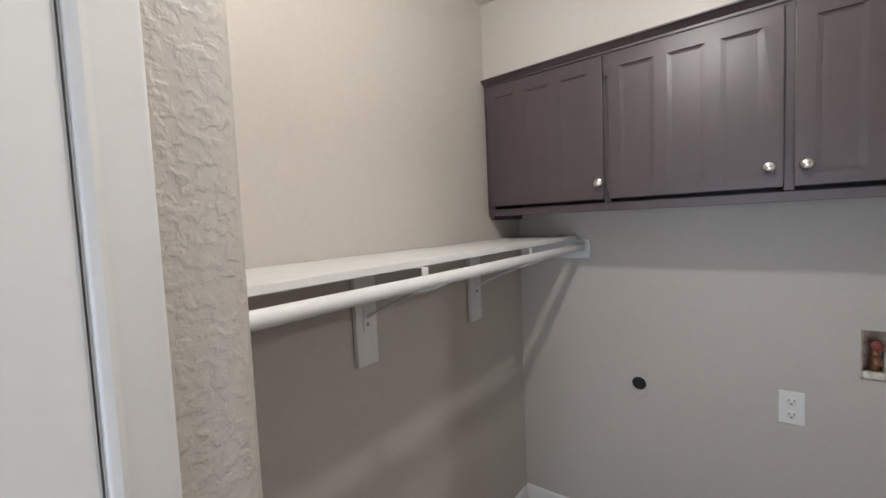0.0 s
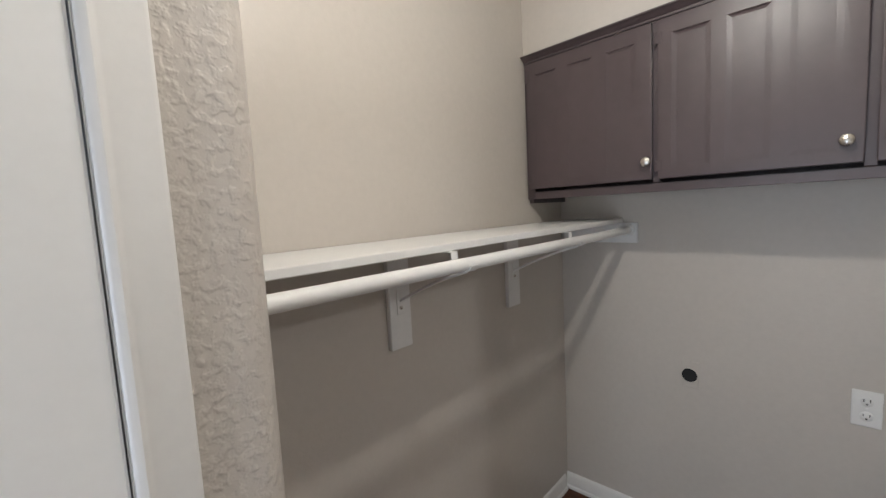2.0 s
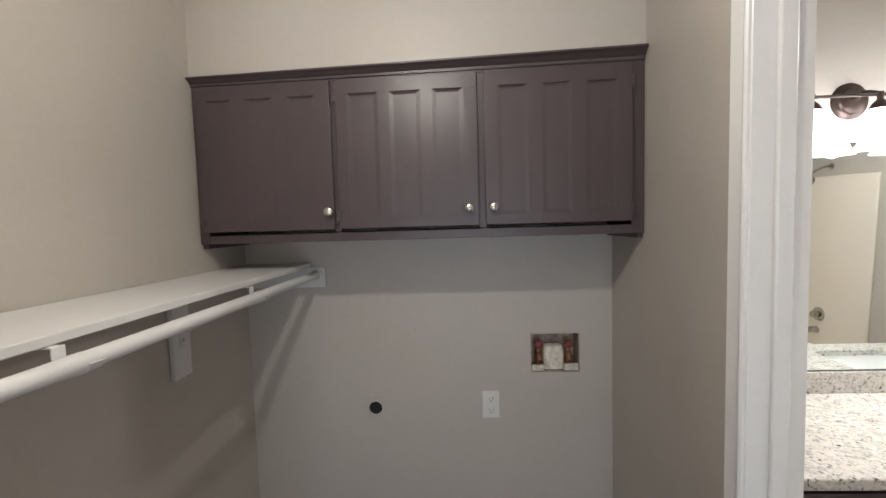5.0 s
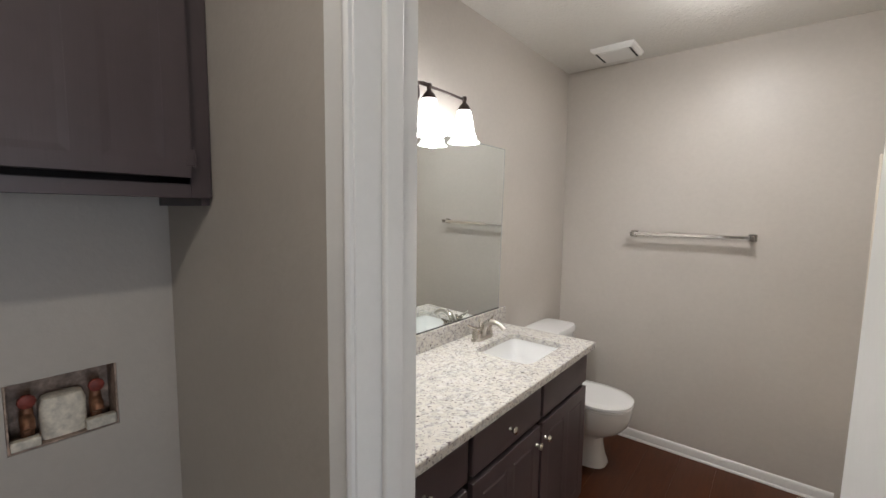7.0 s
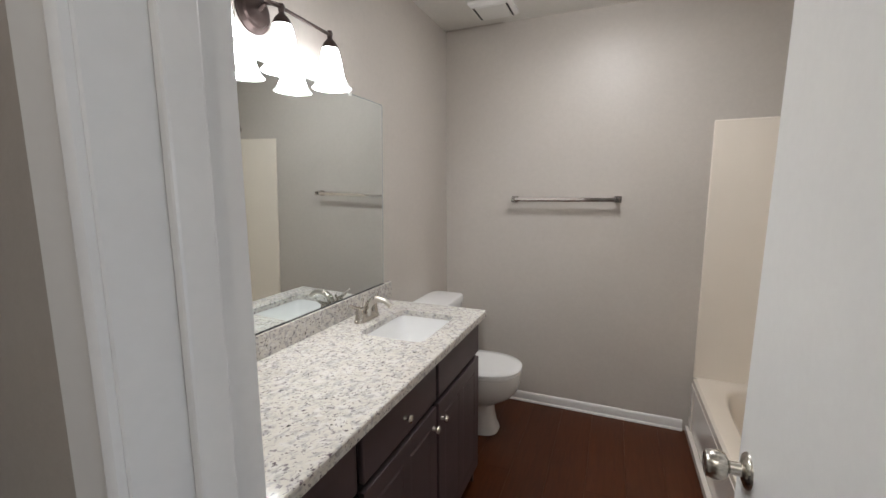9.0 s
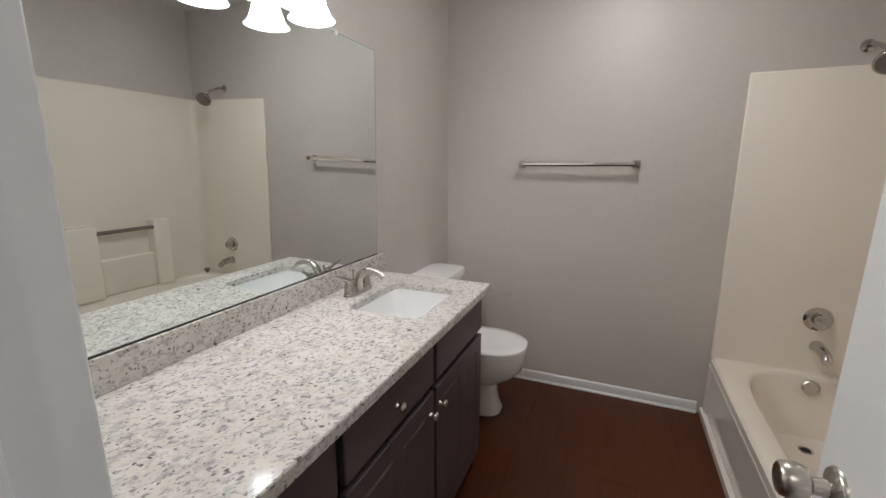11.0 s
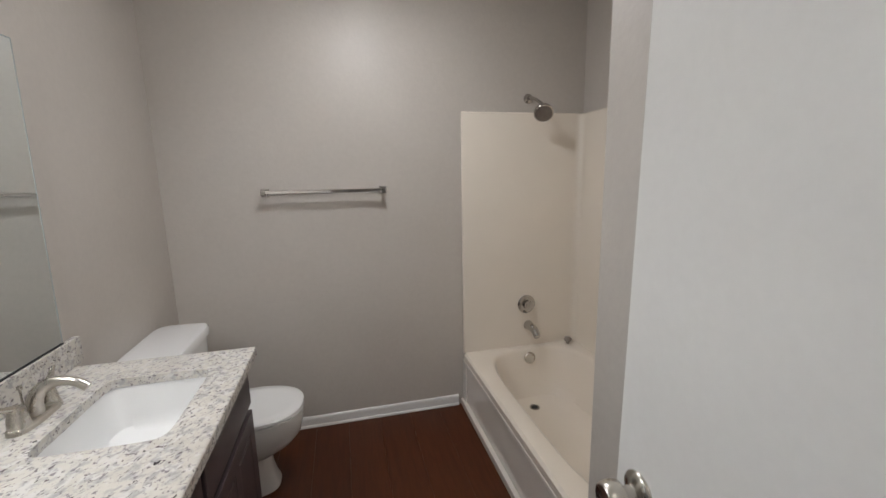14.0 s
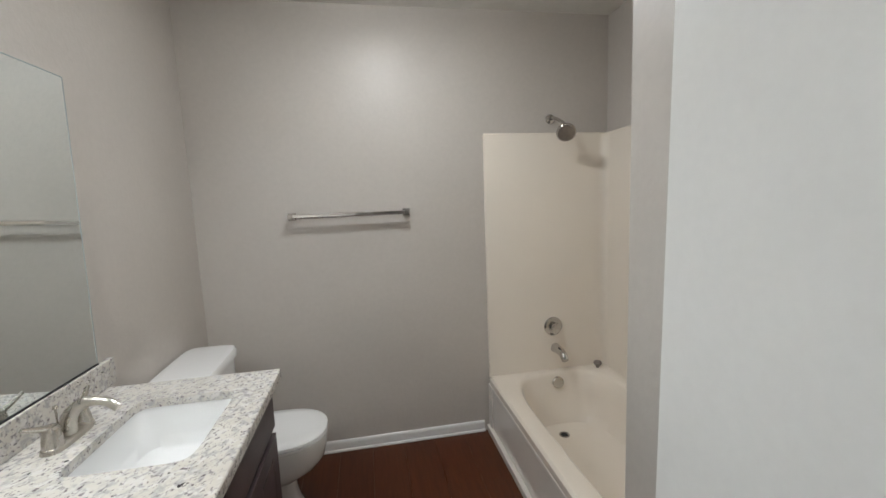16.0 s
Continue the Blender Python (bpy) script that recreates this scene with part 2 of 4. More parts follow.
def boxes(*rows, bevel=0.0, seg=1):
    bm = bmesh.new()
    for r in rows:
        box(bm, *r, bevel=bevel, seg=seg)
    return bm


def loft(rings, cap_first=False, cap_last=False, closed=True, bm=None):
    bm = bm or bmesh.new()
    vs = [[bm.verts.new(p) for p in r] for r in rings]
    n = len(rings[0])
    for a, b in zip(vs, vs[1:]):
        for i in range(n if closed else n - 1):
            j = (i + 1) % n
            bm.faces.new((a[i], a[j], b[j], b[i]))
    if cap_first:
        bm.faces.new(vs[0])
    if cap_last:
        bm.faces.new(vs[-1])
    return bm


def oval(cx, cy, z, a, b, power=2.0, n=40, lean=0.0):
    """A super-ellipse ring in the plane z."""
    out = []
    for i in range(n):
        t = 2 * math.pi * (i + 0.5) / n
        c, s = math.cos(t), math.sin(t)
        x = a * math.copysign(abs(c) ** (2 / power), c)
        y = b * math.copysign(abs(s) ** (2 / power), s)
        out.append((cx + x, cy + y, z + lean * x))
    return out


def rect_ring(x0, x1, y0, y1, z, like, cx, cy):
    """Points on a rectangle in the directions of a ring's points from its centre, with the corners met."""
    out = []
    for p in like:
        dx, dy = p[0] - cx, p[1] - cy
        k = min(((x1 - cx) if dx > 0 else (x0 - cx)) / dx if abs(dx) > 1e-9 else 1e9,
                ((y1 - cy) if dy > 0 else (y0 - cy)) / dy if abs(dy) > 1e-9 else 1e9)
        out.append([cx + dx * k, cy + dy * k, z])
    for qx in (x0, x1):
        for qy in (y0, y1):
            near = min(out, key=lambda q: (q[0] - qx) ** 2 + (q[1] - qy) ** 2)
            near[0], near[1] = qx, qy
    return [tuple(q) for q in out]


def lathe(profile, origin, axis="z", n=24, bm=None, hollow=False):
    """Turns (radius, height) pairs round an axis through origin; a hollow one closes on itself."""
    if hollow:
        profile = profile + profile[:1]
    rings = []
    o = Vector(origin)
    for r, hgt in profile:
        ring = []
        for i in range(n):
            t = 2 * math.pi * i / n
            c, s = r * math.cos(t), r * math.sin(t)
            off = {"z": (c, s, hgt), "x": (hgt, c, s), "y": (c, hgt, s)}[axis]
            ring.append(o + Vector(off))
        rings.append(ring)
    return loft(rings, not hollow and profile[0][0] > 1e-6, not hollow and profile[-1][0] > 1e-6, bm=bm)


def tube(points, radii, n=14, bm=None):
    """A round bar along points, with a radius for each, or one for all."""
    pts = [Vector(p) for p in points]
    radii = radii if isinstance(radii, (list, tuple)) else [radii] * len(pts)
    rings, up = [], Vector((0.13, 0.21, 0.97))
    for i, p in enumerate(pts):
        d = (pts[min(i + 1, len(pts) - 1)] - pts[max(i - 1, 0)]).normalized()
        side = d.cross(up).normalized()
        up = side.cross(d).normalized()
        rings.append([p + radii[i] * (math.cos(t) * side + math.sin(t) * up) for t in [2 * math.pi * k / n for k in range(n)]])
    return loft(rings, True, True, bm=bm)


def curve_points(control, steps=8):
    """A smooth line through control points."""
    c = [Vector(p) for p in control]
    c = [2 * c[0] - c[1]] + c + [2 * c[-1] - c[-2]]
    out = []
    for i in range(1, len(c) - 2):
        for k in range(steps):
            t = k / steps
            out.append(0.5 * ((2 * c[i]) + (c[i + 1] - c[i - 1]) * t + (2 * c[i - 1] - 5 * c[i] + 4 * c[i + 1] - c[i + 2]) * t * t
                              + (3 * c[i] - c[i - 1] - 3 * c[i + 1] + c[i + 2]) * t ** 3))
    return out + [c[-2]]


def prism(outline, z0, z1, bm=None):
    """An upright prism over an outline in x and y."""
    return loft([[(x, y, z0) for x, y in outline], [(x, y, z1) for x, y in outline]], True, True, bm=bm)


def sweep(profile, place, bm=None):
    """Joins a profile's outline, put by place(u, v, end) at both ends, into a bar."""
    return loft([[place(u, v, 0) for u, v in profile], [place(u, v, 1) for u, v in profile]], True, True, bm=bm)


def structure(name, bm, mat, label, category, smooth=False):
    return tagged(part(name, bm, mat, None, "", smooth), label, category, "", "structure")


# ---- the plan, in metres ----
BACK = 2.117            # laundry back wall
LEFT, RIGHT = 1.063, -0.556   # laundry side walls
HALLN = 0.60            # hall wall with the closed door
NOOK = 0.438            # corner where the laundry widens
BATHN = -0.604          # bath side of the doorway's wall
HALLS = -0.487          # its hall side; from the casing on it slants to the laundry's back corner
EAST, SOUTH = 1.915, -2.926   # vanity wall, towel wall
WEST, TUBN, TUBW = 0.44, -1.53, -0.378
CEILZ = 2.44
HALLEND = -2.0
DOOR_L, DOOR_R = 1.177, 0.562  # clear opening of the bathroom doorway
DOORH = 2.04

# ---- walls ----
bx = (-0.414, -0.199, 0.899, 1.079)   # recess of the washer box
structure("wall_laundry_back", boxes(
    (BACK, BACK + 0.12, bx[1], LEFT + 0.12, 0, CEILZ), (BACK, BACK + 0.12, RIGHT - 0.115, bx[0], 0, CEILZ),
    (BACK, BACK + 0.12, bx[0], bx[1], 0, bx[2]), (BACK, BACK + 0.12, bx[0], bx[1], bx[3], CEILZ)), PAINT,
    "greige painted laundry wall with plaster texture", "wall")
structure("wall_laundry_left", boxes((NOOK - 0.115, BACK, LEFT, LEFT + 0.12, 0, CEILZ)), PAINT, "greige painted laundry side wall behind the shelf", "wall")


def settled(bm):
    """The run of wall cabinets has settled: its top falls towards the shelf wall."""
    for v in bm.verts:
        if v.co.z > 1.517:
            f = 0.55 * (v.co.z - 1.517) / 0.579 if v.co.z < 2.096 else 0.55 + 0.45 * min(1.0, (v.co.z - 2.096) / 0.048)
            if v.co.z > CEILZ - 0.01:
                f = 0.0
            v.co.z += f * (0.015 - 0.047 * (v.co.y - RIGHT) / (LEFT - RIGHT))
    return bm


structure("wall_soffit", settled(boxes((1.800, BACK, RIGHT, LEFT, 2.13, CEILZ))), PAINT, "greige painted bulkhead above the wall cabinets", "soffit")

# hall wall with a rounded outer corner and a return to the laundry wall
rad = 0.045
arc = [(NOOK - rad + rad * math.cos(a), HALLN + rad + rad * math.sin(a)) for a in [radians(-90 + 90 * k / 8) for k in range(9)]]
bm = prism([(0.286, HALLN)] + arc + [(NOOK, LEFT), (NOOK - 0.115, LEFT), (NOOK - 0.115, HALLN + 0.115), (0.286, HALLN + 0.115)], 0, CEILZ)
box(bm, HALLEND, -0.53, HALLN, HALLN + 0.115, 0, CEILZ)
box(bm, -0.53, 0.286, HALLN, HALLN + 0.115, 2.06, CEILZ)
structure("wall_hall_north", bm, ROUGHPAINT, "greige textured hall wall with a rounded plaster corner", "wall", True)

bm = prism([(DOOR_L + 0.02, BATHN), (DOOR_L + 0.02, HALLS), (DOOR_L + 0.05, HALLS), (1.38, -0.510), (1.56, -0.536), (1.74, -0.555), (1.80, RIGHT), (BACK, RIGHT), (BACK, BATHN)], 0, CEILZ)
box(bm, HALLEND, DOOR_R - 0.02, BATHN, HALLS, 0, CEILZ)
box(bm, DOOR_R - 0.02, DOOR_L + 0.02, BATHN, HALLS, DOORH + 0.02, CEILZ)
structure("wall_doorway", bm, PAINT, "greige painted wall with the bathroom doorway", "wall", True)
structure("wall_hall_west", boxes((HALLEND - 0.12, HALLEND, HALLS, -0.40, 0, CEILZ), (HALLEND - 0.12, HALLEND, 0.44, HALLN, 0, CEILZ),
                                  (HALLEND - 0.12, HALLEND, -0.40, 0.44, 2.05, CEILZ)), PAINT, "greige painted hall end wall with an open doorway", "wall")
structure("wall_bath_east", boxes((EAST, EAST + 0.115, SOUTH - 0.12, BATHN, 0, CEILZ)), PAINT, "greige painted bathroom wall behind the mirror", "wall")
structure("wall_bath_south", boxes((TUBW - 0.12, EAST, SOUTH - 0.12, SOUTH, 0, CEILZ)), PAINT, "greige painted bathroom end wall with the towel bar", "wall")
# the stretch out to x 0.545 is added, unseen, to keep the hinge gap dark
structure("wall_bath_west", prism([(0.545, BATHN), (0.545, -1.085), (WEST, -1.085), (WEST, TUBN), (TUBW, TUBN), (TUBW, TUBN + 0.115), (WEST - 0.115, TUBN + 0.115), (WEST - 0.115, BATHN)], 0, CEILZ),
          PAINT, "greige textured bathroom wall beside the tub, with added thickness behind the door that blocks light", "wall")
structure("wall_tub_back", boxes((TUBW - 0.12, TUBW, SOUTH, TUBN + 0.115, 0, CEILZ)), PAINT, "greige painted wall behind the bathtub", "wall")

structure("ceiling_hall", boxes((HALLEND - 0.12, BACK + 0.12, BATHN, LEFT + 0.12, CEILZ, CEILZ + 0.1)), CEIL, "white textured laundry and hall ceiling", "ceiling")
structure("ceiling_bath", boxes((TUBW - 0.12, EAST + 0.115, SOUTH - 0.12, BATHN, CEILZ, CEILZ + 0.1)), CEIL, "white textured bathroom ceiling", "ceiling")

# ---- floor ----
floor = structure("floor", boxes((HALLEND - 1.5, BACK + 0.12, SOUTH - 0.12, LEFT + 0.12, -0.12, -0.004)), SUBFLOOR, "dark reddish brown wood plank floor", "floor")

# ---- baseboards ----
BATHZ = 0.022   # the bathroom floor lies a little higher than the hall's
BASEP = [(0, 0), (0.010, 0), (0.010, 0.060), (0.008, 0.072), (0.005, 0.081), (0, 0.085)]
SHOEP = [(0.010, 0), (0.017, 0), (0.0168, 0.008), (0.014, 0.015), (0.010, 0.018)]


def skirting(name, place, label):
    bm = sweep(BASEP, place)
    ob = structure(name, bm, TRIM, label, "baseboard", True)
    part("shoe_moulding", sweep(SHOEP, place), TRIM, ob, "", True)


skirting("baseboard_south", lambda u, v, e: (0.425 if e else EAST, SOUTH + u, BATHZ + v * 0.77), "white painted baseboard with shoe moulding")
skirting("baseboard_laundry", lambda u, v, e: (BACK - u, RIGHT if e else LEFT, v), "white painted laundry baseboard")
skirting("baseboard_shelf_wall", lambda u, v, e: (BACK - 0.03 if e else NOOK, LEFT - u, v), "white painted baseboard under the shelf")
skirting("baseboard_doorway_wall", lambda u, v, e: (BACK - 0.03 if e else 1.235, (RIGHT + 0.003 if e else HALLS) + u, v), "white painted baseboard along the laundry side")
skirting("baseboard_west", lambda u, v, e: (WEST + u, -1.52 if e else -1.086, BATHZ + v * 0.77), "white painted baseboard behind the door")

# ---- doorways ----


def casing(name, place, label):
    """Narrow moulded door casing; u runs from the opening outwards, v out of the wall."""
    prof = [(0, 0), (0, 0.010), (0.002, 0.0125), (0.006, 0.0140), (0.010, 0.0125), (0.013, 0.0108), (0.040, 0.0150), (0.0445, 0.0155), (0.0465, 0.013), (0.047, 0)]
    return structure(name, sweep(prof, place), TRIM, label, "door casing", True)


casing("trim_doorway_left", lambda u, v, e: (DOOR_L + 0.003 + u, HALLS + v, DOORH if e else 0), "white painted moulded casing of the bathroom doorway")
casing("trim_doorway_right", lambda u, v, e: (DOOR_R - 0.003 - u, HALLS + v, DOORH if e else 0), "white painted moulded casing of the bathroom doorway")
casing("trim_doorway_head", lambda u, v, e: (DOOR_L + 0.050 if e else DOOR_R - 0.050, HALLS + v, DOORH + 0.003 + u), "white painted moulded casing above the doorway")
JY0, JY1 = BATHN - 0.002, HALLS + 0.004
jamb = structure("door_jamb", boxes((DOOR_L, DOOR_L + 0.02, JY0, JY1, 0, DOORH), (DOOR_R - 0.02, DOOR_R, JY0, JY1, 0, DOORH),
                                    (DOOR_R - 0.02, DOOR_L + 0.02, JY0, JY1, DOORH, DOORH + 0.02), bevel=0.0015), TRIM,
                 "white painted bathroom door jamb", "door jamb")
SY0, SY1 = -0.565, -0.530
part("door_stop", boxes((DOOR_L - 0.011, DOOR_L, SY0, SY1, 0, DOORH - 0.011), bevel=0.003, seg=2), TRIM, jamb)
part("door_stop", boxes((DOOR_R, DOOR_R + 0.011, SY0, SY1, 0, DOORH - 0.011), bevel=0.003, seg=2), TRIM, jamb)
part("door_stop", boxes((DOOR_R, DOOR_L, SY0, SY1, DOORH - 0.011, DOORH), bevel=0.003, seg=2), TRIM, jamb)
part("strike_plate", boxes((DOOR_L - 0.002, DOOR_L + 0.001, -0.600, -0.575, 0.890, 0.950), bevel=0.001), NICKEL, jamb, "brushed metal strike plate")


def knob_set(parent, centre, d, nrm, z):
    """A door knob with its rose, along nrm from the door's face."""
    prof = [(0.0, 0.0), (0.033, 0.0), (0.033, 0.003), (0.030, 0.007), (0.021, 0.010), (0.0125, 0.013), (0.0115, 0.030),
            (0.016, 0.033), (0.0235, 0.037), (0.0265, 0.046), (0.0255, 0.058), (0.0235, 0.066), (0.0205, 0.0685), (0.012, 0.067), (0.0, 0.067)]
    bm = lathe(prof, (0, 0, 0), "x", 28)
    m = Matrix.Translation((centre[0], centre[1], z)) @ Matrix.Rotation(math.atan2(nrm[1], nrm[0]), 4, "Z")
    bmesh.ops.transform(bm, matrix=m, verts=bm.verts)
    return part("door_knob", bm, NICKEL, parent, "brushed nickel door knob", True)


# the bathroom door, open against the wall
HINGE, FREE, THICK = Vector((0.619, -0.622)), Vector((0.607, -1.208)), 0.036
d = (FREE - HINGE).normalized()
nrm = Vector((-d.y, d.x))
if nrm.x < 0:
    nrm = -nrm
width = (FREE - HINGE).length
bm = boxes((0, width, -THICK, 0, 0.034, 2.025), bevel=0.002)
turn = Matrix(((d.x, nrm.x, 0, HINGE.x), (d.y, nrm.y, 0, HINGE.y), (0, 0, 1, 0), (0, 0, 0, 1)))
bmesh.ops.transform(bm, matrix=turn, verts=bm.verts)
for v in bm.verts:   # the door is a little warped: its free edge leans back at the top
    v.co.x -= 0.013 * (v.co.z - 1.15) * (Vector((v.co.x, v.co.y)) - HINGE).length / width
door2 = structure("door_2", bm, DOOR, "plain white flush bathroom door standing open", "door")
kc = HINGE + d * (width - 0.055)
knob_set(door2, kc, d, nrm, 0.920)
knob_set(door2, kc - nrm * THICK, d, -nrm, 0.920)
bm = boxes((width - 0.0005, width + 0.001, -0.031, -0.006, 0.885, 0.945), bevel=0.0004)
bmesh.ops.transform(bm, matrix=turn, verts=bm.verts)
part("latch_plate", bm, NICKEL, door2, "brushed latch plate")
for hz in (0.22, 1.03, 1.82):
    bm = boxes((-0.0015, 0.0005, -0.034, -0.008, hz, hz + 0.089), bevel=0.0004)
    bmesh.ops.transform(bm, matrix=turn, verts=bm.verts)
    lathe([(0.0, 0), (0.006, 0), (0.006, 0.089), (0.0, 0.089)], (HINGE.x - 0.044, HINGE.y + 0.004, hz), "z", 10, bm)
    part("hinge", bm, NICKEL, door2, "dull nickel hinge", True)

# the closed hall door
door1 = structure("door_1", boxes((-0.512, 0.2720, HALLN - 0.007, HALLN + 0.029, 0.012, 2.035), bevel=0.003), DOOR, "plain white closed hall door", "door")
structure("door_frame", boxes((0.2738, 0.2855, HALLN - 0.004, HALLN + 0.112, 0, 2.058), (-0.530, -0.5155, HALLN - 0.004, HALLN + 0.112, 0, 2.058),
                              (-0.530, 0.2738, HALLN - 0.004, HALLN + 0.112, 2.039, 2.058)), TRIM, "white painted hall door frame", "door frame")
CASP = [(0, 0), (0, 0.011), (0.003, 0.014), (0.009, 0.0155), (0.013, 0.0135), (0.016, 0.012), (0.051, 0.015), (0.0555, 0.013), (0.057, 0)]


def hall_casing(name, place):
    structure(name, sweep(CASP, place), TRIM, "white painted casing of the hall door", "door casing", True)


hall_casing("trim_hall_right", lambda u, v, e: (0.2755 + u, HALLN - v, 2.10 if e else 0))
hall_casing("trim_hall_left", lambda u, v, e: (-0.520 - u, HALLN - v, 2.10 if e else 0))
hall_casing("trim_hall_head", lambda u, v, e: (0.2755 if e else -0.520, HALLN - v, 2.042 + u))

# ---- laundry: wall cabinets ----
CABF, DOORF = 1.800, 1.781


def round_knob(parent, place, r=0.0165, reach=0.030):
    prof = [(0.0, 0.0), (r * 0.62, 0.0), (r * 0.55, -0.004), (r * 0.38, -0.008), (r * 0.40, -0.012), (r * 0.85, -reach * 0.58),
            (r, -reach * 0.72), (r * 0.93, -reach * 0.86), (r * 0.62, -reach * 0.96), (0.0, -reach)]
    return part("knob", lathe(prof, place, "x", 22), NICKEL, parent, "round brushed nickel knob", True)


def panel_door(parent, face, y0, y1, z0, z1, panels, thick=0.019, top=0.052, foot=0.040, mat=CAB, recess=0.0013, shape=lambda bm: bm):
    """A door with upright recessed panels; face is its front in x, panels are pairs of y."""
    bm = bmesh.new()
    zt, zb = z1 - top, z0 + foot
    box(bm, face, face + thick, y0, y1, zt, z1)
    box(bm, face, face + thick, y0, y1, z0, zb)
    ys = [y0] + [v for p in panels for v in p] + [y1]
    for a, b in zip(ys[::2], ys[1::2]):
        box(bm, face, face + thick, a, b, zb, zt)
    bmesh.ops.remove_doubles(bm, verts=bm.verts, dist=0.0001)
    rim = [e for e in bm.edges if all(abs(v.co.x - face) < 1e-5 for v in e.verts) and
           (all(abs(v.co.y - y0) < 1e-5 for v in e.verts) or all(abs(v.co.y - y1) < 1e-5 for v in e.verts) or
            all(abs(v.co.z - z0) < 1e-5 for v in e.verts) or all(abs(v.co.z - z1) < 1e-5 for v in e.verts))]
    bmesh.ops.bevel(bm, geom=rim, offset=0.0014, segments=2, profile=0.5, affect="EDGES")
    ob = part("door", shape(bm), mat, parent)
    for a, b in panels:
        # a panel field behind a moulding: a cut groove at the head, long soft slopes at the sides and foot
        side, low = 0.015, 0.014
        pm = bmesh.new()
        ot = [pm.verts.new((face + 0.0005, y, z)) for y, z in ((a, zb), (b, zb), (b, zt), (a, zt))]
        it = [pm.verts.new((face + recess, y, z)) for y, z in ((a + side, zb + low), (b - side, zb + low), (b - side, zt - 0.013), (a + side, zt - 0.013))]
        gr = [pm.verts.new((face + 0.005, y, zt - 0.004)) for y in (b - side, a + side)]
        for ring in ((ot[0], ot[1], it[1], it[0]), (ot[1], ot[2], it[2], it[1]), (ot[3], ot[0], it[0], it[3]), (ot[2], ot[3], gr[1], gr[0]),
                     (gr[0], gr[1], it[3], it[2]), (ot[2], gr[0], it[2]), (ot[3], it[3], gr[1]), tuple(it)):
            pm.faces.new(ring)
        part("panel", shape(pm), mat, ob)
    return ob


upper = thing("wall_cabinet", (CABF, 0.25, 1.517), "dark taupe painted three-door wall cabinet with panelled doors", "cabinet")
part("carcass", settled(boxes((CABF + 0.016, BACK - 0.002, LEFT - 0.022, LEFT - 0.004, 1.50, 2.128), (CABF + 0.016, BACK - 0.002, RIGHT + 0.004, RIGHT + 0.022, 1.50, 2.128),
                      (CABF + 0.016, BACK - 0.002, RIGHT + 0.022, LEFT - 0.022, 2.110, 2.126),
                      (BACK - 0.010, BACK - 0.002, RIGHT + 0.022, LEFT - 0.022, 1.560, 2.110))), CAB, upper)
part("bottom_board", boxes((CABF + 0.016, BACK - 0.011, RIGHT + 0.0225, LEFT - 0.0225, 1.535, 1.548)), CABGAP, upper)
FR = -0.004
part("face_frame", settled(boxes((CABF - FR, CABF + 0.015, LEFT - 0.038, LEFT - 0.002, 1.517, 2.125), (CABF - FR, CABF + 0.015, RIGHT + 0.002, RIGHT + 0.048, 1.517, 2.125),
                         (CABF - FR, CABF + 0.015, RIGHT + 0.048, LEFT - 0.038, 1.517, 1.549), (CABF - FR, CABF + 0.015, RIGHT + 0.048, LEFT - 0.038, 2.098, 2.125),
                         (CABF - FR, CABF + 0.015, 0.530, 0.554, 1.551, 2.098), (CABF - FR, CABF + 0.015, 0.004, 0.030, 1.551, 2.098), bevel=0.0012)), CAB, upper)
CROWN = [(0, 0), (0.006, 0), (0.007, 0.010), (0.014, 0.014), (0.018, 0.022), (0.026, 0.026), (0.032, 0.030), (0.032, 0.036), (0, 0.036)]
part("crown_moulding", settled(sweep(CROWN, lambda u, v, e: (CABF + 0.004 - u, (RIGHT + 0.003) if e else LEFT - 0.003, 2.108 + v))), CAB, upper, "", True)
for y0, y1, pans, ky, hy in (
        (0.552, 1.036, [(0.604, 0.708), (0.756, 0.858), (0.905, 1.000)], 0.566, 1.042),
        (0.032, 0.531, [(0.080, 0.188), (0.229, 0.339), (0.379, 0.490)], 0.066, 0.540),
        (-0.503, 0.006, [(-0.451, -0.344), (-0.296, -0.193), (-0.145, -0.038)], -0.020, -0.510)):
    dr = panel_door(upper, DOORF, y0, y1, 1.562, 2.096, pans, foot=0.034, shape=settled)
    round_knob(dr, (DOORF, ky, 1.622))
    for hz in (1.585, 2.015):
        bm = lathe([(0.0, 0), (0.0045, 0.001), (0.0045, 0.044), (0.0, 0.045)], (DOORF + 0.004, hy, hz), "z", 8)
        box(bm, DOORF - 0.001, DOORF + 0.004, min(hy, hy + (0.02 if hy < y0 else -0.02)), max(hy, hy + (0.02 if hy < y0 else -0.02)), hz + 0.004, hz + 0.041, 0.0008)
        part("hinge", settled(bm), CAB, dr, "small painted hinge")

# ---- laundry: shelf and rod ----
SHZ, SHY = 1.412, 0.764
shelf = thing("closet_shelf", (1.25, LEFT, SHZ), "white painted wooden shelf on wall cleats", "shelf")
part("board", boxes((NOOK + 0.003, BACK - 0.003, SHY, LEFT - 0.003, SHZ - 0.019, SHZ), bevel=0.0025, seg=2), SHELFPAINT, shelf)
part("ledger", boxes((NOOK + 0.003, BACK - 0.02, LEFT - 0.020, LEFT - 0.002, SHZ - 0.060, SHZ - 0.0195), bevel=0.002), SHELFPAINT, shelf)
part("end_cleat", boxes((BACK - 0.019, BACK - 0.002, 0.700, LEFT - 0.021, SHZ - 0.108, SHZ - 0.0195), bevel=0.002), SHELFPAINT, shelf)
RODY, RODZ = 0.734, 1.362
